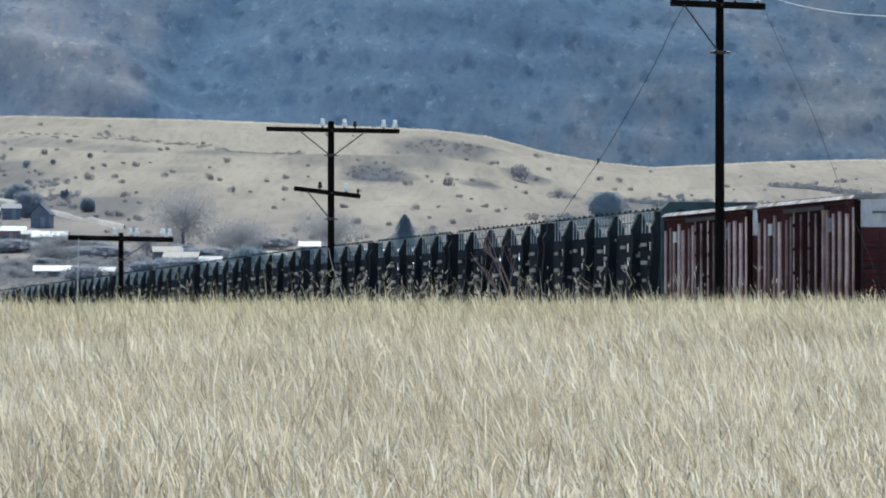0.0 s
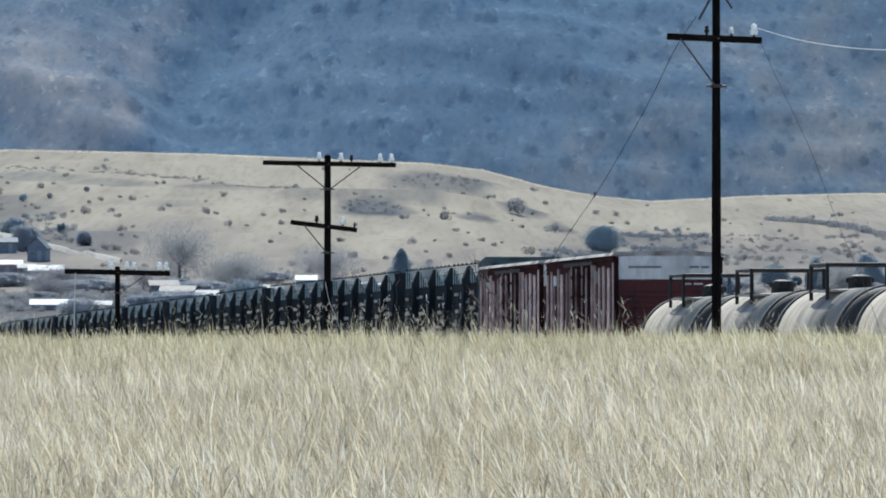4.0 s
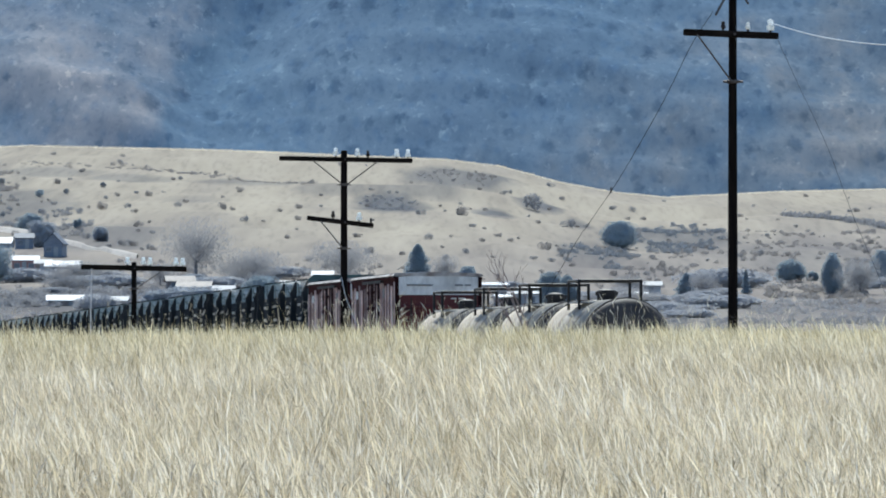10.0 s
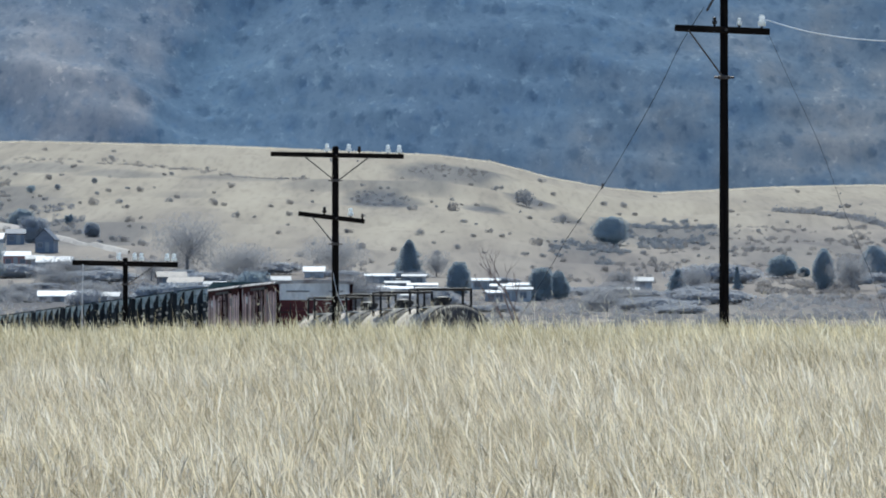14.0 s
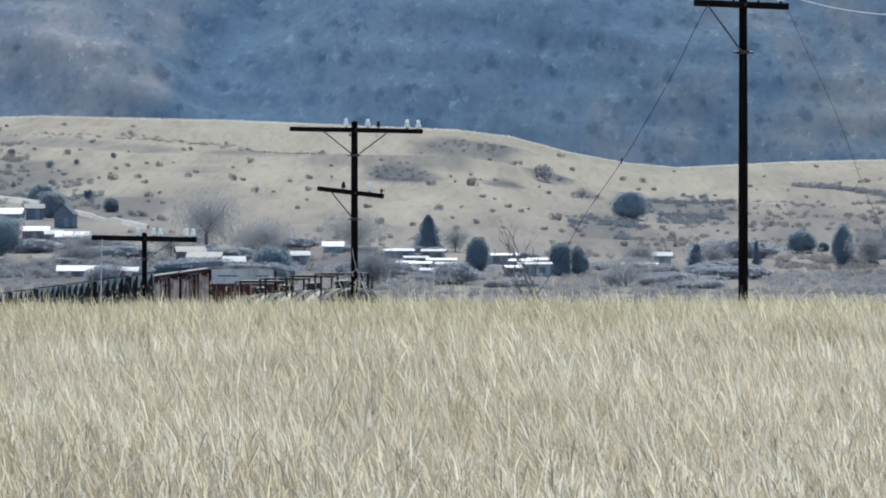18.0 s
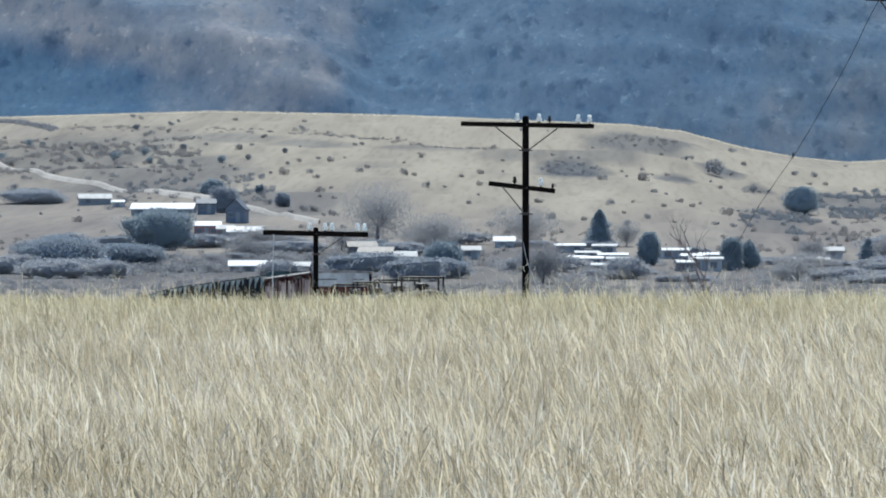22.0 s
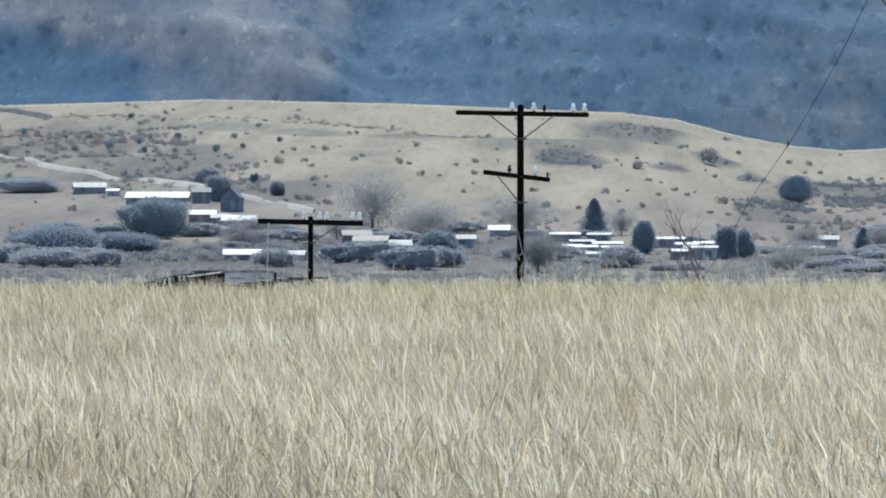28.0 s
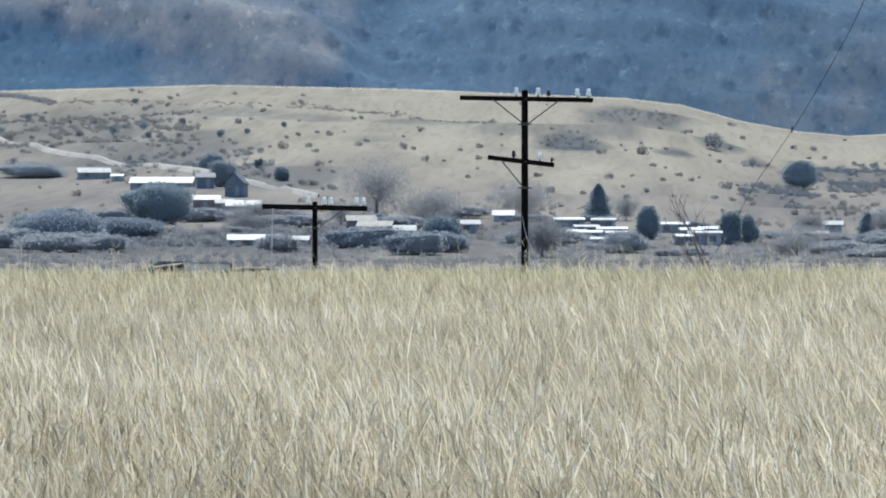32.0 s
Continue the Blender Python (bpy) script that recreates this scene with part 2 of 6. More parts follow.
def land_material():
    """Pale winter grass on the field and the ridge, mauve-grey under thin brush; browner soil on the valley floor."""
    m, nt, b = base_material("winter grassland", 0.95, 0, 0.1)
    squash = (1, 0.05, 0.5)
    big, mid, small = noise_node(nt, 0.016, 5, squash), noise_node(nt, 0.10, 6, squash), noise_node(nt, 0.55, 4, squash)
    near, soft = noise_node(nt, 2.5, 4), noise_node(nt, 0.05, 3, (1, 0.11, 0.5))
    grass = ramp_node(nt, mid.outputs["Fac"], [(0.3, (0.268, 0.234, 0.187)), (0.5, (0.316, 0.277, 0.219)), (0.75, (0.356, 0.314, 0.249))])
    scrub = ramp_node(nt, mid.outputs["Fac"], [(0.32, (0.188, 0.166, 0.152)), (0.5, (0.234, 0.206, 0.181)), (0.72, (0.296, 0.260, 0.219))])
    brush = ramp_node(nt, mid.outputs["Fac"], [(0.30, (0.045, 0.053, 0.067)), (0.5, (0.077, 0.082, 0.093)), (0.72, (0.132, 0.130, 0.130))])
    patch = ramp_node(nt, big.outputs["Fac"], [(0.52, (1, 1, 1)), (0.68, (0.86, 0.85, 0.87))])
    fine = ramp_node(nt, small.outputs["Fac"], [(0.34, (0.86, 0.86, 0.87)), (0.46, (1, 1, 1)), (0.7, (1.06, 1.06, 1.05))])
    g = nt.nodes.new("ShaderNodeNewGeometry")
    sep = nt.nodes.new("ShaderNodeSeparateXYZ")
    nt.links.new(g.outputs["Position"], sep.inputs[0])
    far = nt.nodes.new("ShaderNodeMapRange")
    far.inputs[1].default_value, far.inputs[2].default_value = 700, 900
    nt.links.new(sep.outputs["Y"], far.inputs[0])

    def math_node(op, a, c, third=None):
        n = nt.nodes.new("ShaderNodeMath")
        n.operation = op
        for k, v in enumerate((a, c, third)):
            if isinstance(v, (int, float)):
                n.inputs[k].default_value = v
            elif v is not None:
                nt.links.new(v, n.inputs[k])
        return n.outputs[0]

    # the brown scrub thins out up the slope, unevenly
    side = math_node("ABSOLUTE", math_node("ADD", sep.outputs["X"], 20), None)
    height = math_node("MULTIPLY_ADD", big.outputs["Fac"], 22, math_node("MULTIPLY_ADD", side, -0.13, sep.outputs["Z"]))
    low = nt.nodes.new("ShaderNodeMapRange")
    for k, v in enumerate((26.0, 44.0, 1.0, 0.0)):
        low.inputs[k + 1].default_value = v
    nt.links.new(height, low.inputs[0])
    col = mix_node(nt, grass.outputs["Color"], scrub.outputs["Color"], math_node("MULTIPLY", far.outputs[0], low.outputs[0]))
    # brush patches with frayed outlines
    rough = noise_node(nt, 0.14, 5, (1, 0.08, 0.5))
    fray = math_node("MULTIPLY_ADD", rough.outputs["Fac"], 1.5, -0.75)
    total = None
    for x, y, rx, ry, strength in BRUSHY:
        u = math_node("MULTIPLY_ADD", sep.outputs["X"], 1 / rx, -x / rx)
        v = math_node("MULTIPLY_ADD", sep.outputs["Y"], 1 / ry, -y / ry)
        d = math_node("ADD", math_node("MULTIPLY", u, u), math_node("MULTIPLY", v, v))
        inside = nt.nodes.new("ShaderNodeMapRange")
        for k, w in enumerate((0.35, 1.3, strength, 0.0)):
            inside.inputs[k + 1].default_value = w
        nt.links.new(math_node("ADD", d, fray), inside.inputs[0])
        total = inside.outputs[0] if total is None else math_node("MAXIMUM", total, inside.outputs[0])
    col = mix_node(nt, col, brush.outputs["Color"], total)
    col = mix_node(nt, col, patch.outputs["Color"], 1.0, "MULTIPLY")
    col = mix_node(nt, col, fine.outputs["Color"], 1.0, "MULTIPLY")
    bare = ramp_node(nt, soft.outputs["Fac"], [(0.44, (1.04, 1.04, 1.03)), (0.54, (1, 1, 1)), (0.66, (0.86, 0.86, 0.89))])
    col = mix_node(nt, col, bare.outputs["Color"], far.outputs[0], "MULTIPLY")
    nt.links.new(col, b.inputs["Base Color"])
    bump_node(nt, b, near.outputs["Fac"], 0.3, 0.05)
    return m


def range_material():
    """Far range: scrub and rock with blue-grey distance haze put into the base colour, dotted with dark trees; a paler,
    browner stony spur on one side and at the foot.
    """
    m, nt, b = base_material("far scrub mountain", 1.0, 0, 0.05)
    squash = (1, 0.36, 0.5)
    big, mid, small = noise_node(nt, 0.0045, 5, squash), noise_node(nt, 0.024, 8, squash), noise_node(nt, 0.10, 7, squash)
    # distance haze is painted in: a blue cast in the far, near and flank ramps
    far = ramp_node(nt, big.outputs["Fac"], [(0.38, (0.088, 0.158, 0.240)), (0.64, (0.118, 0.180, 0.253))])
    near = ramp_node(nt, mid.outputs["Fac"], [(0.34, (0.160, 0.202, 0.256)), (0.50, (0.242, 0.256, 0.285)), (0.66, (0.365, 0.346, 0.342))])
    g = nt.nodes.new("ShaderNodeNewGeometry")
    sep = nt.nodes.new("ShaderNodeSeparateXYZ")
    nt.links.new(g.outputs["Position"], sep.inputs[0])

    def sum_of(a, k, c):
        n = nt.nodes.new("ShaderNodeMath")
        n.operation = "MULTIPLY_ADD"
        nt.links.new(a, n.inputs[0])
        n.inputs[1].default_value = k
        nt.links.new(c, n.inputs[2])
        return n.outputs[0]

    def fade(a, lo, hi):
        n = nt.nodes.new("ShaderNodeMapRange")
        n.inputs[1].default_value, n.inputs[2].default_value = lo, hi
        nt.links.new(a, n.inputs[0])
        return n.outputs[0]

    def times(a, c):
        n = nt.nodes.new("ShaderNodeMath")
        n.operation = "MULTIPLY"
        nt.links.new(a, n.inputs[0])
        nt.links.new(c, n.inputs[1])
        return n.outputs[0]

    def scaled(a, k):
        n = nt.nodes.new("ShaderNodeMath")
        n.operation = "MULTIPLY"
        nt.links.new(a, n.inputs[0])
        n.inputs[1].default_value = k
        return n.outputs[0]

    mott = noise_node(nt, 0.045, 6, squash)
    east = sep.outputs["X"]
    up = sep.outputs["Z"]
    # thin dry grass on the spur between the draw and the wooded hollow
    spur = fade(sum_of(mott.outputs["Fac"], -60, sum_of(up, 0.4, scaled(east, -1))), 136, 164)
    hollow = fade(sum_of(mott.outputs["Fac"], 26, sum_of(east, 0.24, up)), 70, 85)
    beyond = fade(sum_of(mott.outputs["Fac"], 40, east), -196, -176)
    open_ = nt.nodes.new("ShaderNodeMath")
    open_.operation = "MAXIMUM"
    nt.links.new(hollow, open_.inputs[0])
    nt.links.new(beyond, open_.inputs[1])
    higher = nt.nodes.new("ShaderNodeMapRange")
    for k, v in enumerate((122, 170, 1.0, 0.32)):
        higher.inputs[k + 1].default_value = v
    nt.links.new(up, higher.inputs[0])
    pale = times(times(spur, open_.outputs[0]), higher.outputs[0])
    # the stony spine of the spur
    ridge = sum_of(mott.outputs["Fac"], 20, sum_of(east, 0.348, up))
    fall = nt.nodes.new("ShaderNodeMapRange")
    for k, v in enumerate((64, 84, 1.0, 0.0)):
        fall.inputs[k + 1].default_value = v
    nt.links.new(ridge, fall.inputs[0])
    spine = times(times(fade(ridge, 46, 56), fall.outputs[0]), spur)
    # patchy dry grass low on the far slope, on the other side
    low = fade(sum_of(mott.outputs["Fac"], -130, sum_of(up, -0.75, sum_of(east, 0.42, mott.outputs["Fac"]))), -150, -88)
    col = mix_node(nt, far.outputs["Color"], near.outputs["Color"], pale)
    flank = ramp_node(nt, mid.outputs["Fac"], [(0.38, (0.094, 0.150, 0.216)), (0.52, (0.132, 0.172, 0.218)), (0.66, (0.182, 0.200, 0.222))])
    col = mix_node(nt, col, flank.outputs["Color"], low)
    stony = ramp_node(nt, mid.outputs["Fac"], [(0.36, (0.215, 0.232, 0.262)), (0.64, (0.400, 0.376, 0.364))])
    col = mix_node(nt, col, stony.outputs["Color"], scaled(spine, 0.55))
    c2 = ramp_node(nt, mid.outputs["Fac"], [(0.34, (0.92, 0.94, 0.96)), (0.52, (1, 1, 1)), (0.72, (1.16, 1.12, 1.08))])
    c3 = ramp_node(nt, small.outputs["Fac"], [(0.34, (0.80, 0.84, 0.87)), (0.48, (1, 1, 1)), (0.60, (1, 1, 1)), (0.72, (1.20, 1.16, 1.11))])
    tc = nt.nodes.new("ShaderNodeTexCoord")
    mp = nt.nodes.new("ShaderNodeMapping")
    mp.inputs["Scale"].default_value = squash
    nt.links.new(tc.outputs["Object"], mp.inputs["Vector"])
    tiny = noise_node(nt, 0.38, 4, squash)
    c5 = ramp_node(nt, tiny.outputs["Fac"], [(0.36, (0.84, 0.87, 0.91)), (0.48, (1, 1, 1)), (0.62, (1.0, 1.0, 1.0)), (0.72, (1.30, 1.24, 1.16))])
    for c in (c2, c3, c5):
        col = mix_node(nt, col, c.outputs["Color"], 1.0, "MULTIPLY")
    for scale, dark in ((0.056, 0.84), (0.15, 0.88)):
        vo = nt.nodes.new("ShaderNodeTexVoronoi")
        vo.inputs["Scale"].default_value = scale
        nt.links.new(mp.outputs["Vector"], vo.inputs["Vector"])
        c4 = ramp_node(nt, vo.outputs["Distance"], [(0.14, (dark, dark + 0.06, dark + 0.12)), (0.36, (1, 1, 1))])
        col = mix_node(nt, col, c4.outputs["Color"], 1.0, "MULTIPLY")
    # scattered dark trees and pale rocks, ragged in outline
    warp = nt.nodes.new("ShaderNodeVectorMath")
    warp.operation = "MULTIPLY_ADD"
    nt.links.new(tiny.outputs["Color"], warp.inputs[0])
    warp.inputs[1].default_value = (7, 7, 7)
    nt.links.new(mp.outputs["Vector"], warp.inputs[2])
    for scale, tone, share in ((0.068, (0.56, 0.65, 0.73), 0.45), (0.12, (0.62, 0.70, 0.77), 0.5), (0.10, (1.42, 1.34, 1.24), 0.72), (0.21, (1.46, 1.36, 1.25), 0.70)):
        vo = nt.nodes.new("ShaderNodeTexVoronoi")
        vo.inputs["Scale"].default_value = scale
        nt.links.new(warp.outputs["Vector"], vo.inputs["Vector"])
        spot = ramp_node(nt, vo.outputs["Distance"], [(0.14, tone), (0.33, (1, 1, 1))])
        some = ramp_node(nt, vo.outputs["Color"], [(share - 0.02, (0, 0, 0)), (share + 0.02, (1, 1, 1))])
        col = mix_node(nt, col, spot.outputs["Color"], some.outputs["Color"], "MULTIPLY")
    nt.links.new(col, b.inputs["Base Color"])
    return m


LAND, RANGE_HAZED = land_material(), range_material()
bear, _ = fan(0.135, 120, 0.0, 1.0, 10, 1)
radii = np.concatenate([[0.02, 0.5], np.linspace(1, 120, 80)[:-1], np.linspace(120, 1000, 45)[:-1], np.linspace(1000, 2320, 120), np.linspace(2340, 3000, 10)])
tagged(sheet("ground", ground, bear, radii, LAND), "pale dry grassland rising to a bare rounded ridge", "ground", kind="structure")
tagged(sheet("backdrop", mountain, bear, np.concatenate([np.linspace(2700, 3700, 130), np.linspace(3720, 4900, 30)]), RANGE_HAZED),
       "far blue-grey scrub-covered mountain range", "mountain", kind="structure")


# ---- shaping helpers ----
def add_box(bm, sx, sy, sz, x=0, y=0, z=0, turn=None, bevel=0.0):
    m = Matrix.Translation((x, y, z)) @ (turn or Matrix()) @ Matrix.Diagonal((sx, sy, sz, 1))
    got = bmesh.ops.create_cube(bm, size=1, matrix=m)
    if bevel:
        edges = list({e for v in got["verts"] for e in v.link_edges})
        bmesh.ops.bevel(bm, geom=edges, offset=bevel, segments=1, affect="EDGES")


def add_rod(bm, a, b, r, r2=None, sides=8):
    a, b = Vector(a), Vector(b)
    d = b - a
    m = Matrix.Translation((a + b) / 2) @ d.to_track_quat("Z", "Y").to_matrix().to_4x4()
    bmesh.ops.create_cone(bm, cap_ends=True, segments=sides, radius1=r, radius2=r if r2 is None else r2, depth=d.length, matrix=m)


def add_lathe(bm, profile, sides=24, m=None):
    """Turn (radius, height) pairs round the z axis."""
    rings = []
    for r, h in profile:
        rings.append([bm.verts.new((m or Matrix()) @ Vector((r * math.cos(2 * math.pi * i / sides), r * math.sin(2 * math.pi * i / sides), h)))
                      for i in range(sides)])
    for lo, hi in zip(rings, rings[1:]):
        for i in range(sides):
            bm.faces.new((lo[i], lo[(i + 1) % sides], hi[(i + 1) % sides], hi[i]))
    bm.faces.new(list(reversed(rings[0])))
    bm.faces.new(rings[-1])


def add_prism(bm, outline, y0, y1):
    """An outline of (x, z) pairs carried from y0 to y1."""
    a = [bm.verts.new((x, y0, z)) for x, z in outline]
    b = [bm.verts.new((x, y1, z)) for x, z in outline]
    bm.faces.new(a)
    bm.faces.new(list(reversed(b)))
    for i in range(len(outline)):
        j = (i + 1) % len(outline)
        bm.faces.new((a[j], a[i], b[i], b[j]))


def part(name, bm, material, parent, label="", smooth_faces=False):
    """Link a bmesh as one mesh under a thing or a part."""
    me = bpy.data.meshes.new(name)
    bmesh.ops.recalc_face_normals(bm, faces=bm.faces)
    bm.to_mesh(me)
    bm.free()
    me.materials.append(material)
    if smooth_faces:
        for p in me.polygons:
            p.use_smooth = len(p.vertices) < 6
    ob = new(name, me)
    ob.parent = parent
    if label:
        tagged(ob, label)
    return ob


def again(ob, parent, m=None):
    """Another part on the same mesh."""
    o = new(ob.name.split(".")[0], ob.data)
    o.parent = parent
    o.matrix_basis = m if m is not None else ob.matrix_basis.copy()
    for k in ob.keys():
        o[k] = ob[k]
    return o


def thing(name, label, category, group=""):
    return tagged(new(name), label, category, group)


# ---- the railway: bank, ballast, ties, rails ----
RAIL_TOP, TRACK_X, TRACK_SLOPE, FALL = -0.1, 34.2, 0.13768, 0.0013
HEADING = math.degrees(math.atan(TRACK_SLOPE))


def rail_top(y):
    over = y - 452
    bend = 0.00015 * over * over if over < 53 else 0.42 + 0.016 * (over - 53)
    return RAIL_TOP - FALL * max(0.0, y - 195) - 0.003 * min(max(0.0, y - 300), 152) - (min(bend, 2.2) if over > 0 else 0)


def on_track(y):
    """The pose of a thing on the rails at depth y, facing the way the train goes; the line is level, then falls slightly and dips beyond the field."""
    pitch = math.degrees(math.atan((rail_top(y + 5) - rail_top(y - 5)) / 10))
    return pose(TRACK_X - TRACK_SLOPE * y, y, rail_top(y), pitch, 0, HEADING)


def build_track():
    y0, y1 = -150.0, 815.0
    n = 60
    ys = np.linspace(y0, y1, n)
    bm = bmesh.new()
    rows = []
    for y in ys:
        cx = TRACK_X - TRACK_SLOPE * y
        row = []
        for off in (-9, -2.4, 2.4, 9):
            x = cx + off
            z = rail_top(y) - 0.62 if abs(off) < 3 else min(float(ground(x, y)) - 0.25, RAIL_TOP - 1.5)
            row.append(bm.verts.new((x, y, z)))
        rows.append(row)
    for a, b in zip(rows, rows[1:]):
        for i in range(3):
            bm.faces.new((a[i], a[i + 1], b[i + 1], b[i]))
    bank = part("embankment", bm, LAND, None)
    tagged(bank, "grassy earth bank carrying the railway track", "embankment", kind="structure")
    stations = (y0, 60.0, 195.0, 295.0, 310.0, 380.0, 447.0, 455.0, 465.0, 478.0, 491.0, 505.0, 560.0, 616.0, 620.0, 700.0, y1)

    def sweep(bm, outline):
        rings = []
        for y in stations:
            m = on_track(y)
            rings.append([bm.verts.new(m @ Vector((x, 0, z))) for x, z in outline])
        k = len(outline)
        for a, b in zip(rings, rings[1:]):
            for i in range(k):
                bm.faces.new((a[i], a[(i + 1) % k], b[(i + 1) % k], b[i]))
        bm.faces.new(rings[0])
        bm.faces.new(list(reversed(rings[-1])))
    bm = bmesh.new()
    sweep(bm, [(-2.2, -0.64), (-1.55, -0.20), (1.55, -0.20), (2.2, -0.64)])
    tagged(part("ballast", bm, BALLAST, None), "grey crushed stone ballast under the rails", "ballast", kind="structure")
    for side in (-0.754, 0.754):
        bm = bmesh.new()
        sweep(bm, [(side + x, z) for x, z in ((-0.065, -0.16), (-0.065, -0.14), (-0.012, -0.12), (-0.012, -0.045), (-0.036, -0.03), (-0.036, 0),
                                              (0.036, 0), (0.036, -0.03), (0.012, -0.045), (0.012, -0.12), (0.065, -0.14), (0.065, -0.16))])
        tagged(part("rail", bm, RAIL_STEEL, None), "worn steel rail on wooden ties", "rail", "rails", kind="structure")
    bm = bmesh.new()
    for i in range(700):
        m = on_track(y0 + 100 + 0.8 * i)
        add_box(bm, 2.55, 0.22, 0.14, m.translation.x, m.translation.y, m.translation.z - 0.225, Matrix.Rotation(math.radians(HEADING), 4, "Z"))
    tagged(part("ties", bm, TIE_WOOD, None), "weathered wooden ties set in ballast", "ties", kind="stuff")


# ---- the train ----
def add_trucks(car, ys, gauge=0.754):
    for y in ys:
        bm = bmesh.new()
        for sx in (-1, 1):
            add_prism(bm, [(sx * 1.02 + x, z) for x, z in ((-0.07, 0.35), (-0.07, 0.72), (0.07, 0.72), (0.07, 0.35))], y - 1.15, y + 1.15)
        add_box(bm, 2.1, 0.4, 0.3, 0, y, 0.62)
        truck = part("truck", bm, UNDER, car)
        for dy in (-0.85, 0.85):
            bm = bmesh.new()
            for sx in (-1, 1):
                turn = Matrix.Translation((sx * gauge, y + dy, 0.42)) @ Matrix.Rotation(math.pi / 2, 4, "Y")
                add_lathe(bm, [(0.42, -0.06), (0.42, 0.05), (0.36, 0.06), (0.12, 0.02)], 20, turn)
            add_rod(bm, (-0.8, y + dy, 0.42), (0.8, y + dy, 0.42), 0.08)
            part("wheelset", bm, WHEEL_STEEL, truck)


def add_couplers(car, half):
    for s in (-1, 1):
        bm = bmesh.new()
        add_box(bm, 0.18, 0.55, 0.2, 0, s * (half + 0.2), 0.82)
        add_box(bm, 0.3, 0.2, 0.3, 0.03, s * (half + 0.42), 0.82, bevel=0.04)
        part("coupler", bm, WHEEL_STEEL, car)


def rungs(bm, x0, x1, y, z0, z1, step, along="x"):
    for x in (x0, x1):
        a, b = ((x, y, z0 - 0.12), (x, y, z1 + 0.1)) if along == "x" else ((y, x, z0 - 0.12), (y, x, z1 + 0.1))
        add_rod(bm, a, b, 0.022, sides=6)
    z = z0
    while z <= z1:
        if along == "x":
            add_rod(bm, (x0, y, z), (x1, y, z), 0.02, sides=6)
        else:
            add_rod(bm, (y, x0, z), (y, x1, z), 0.02, sides=6)
        z += step


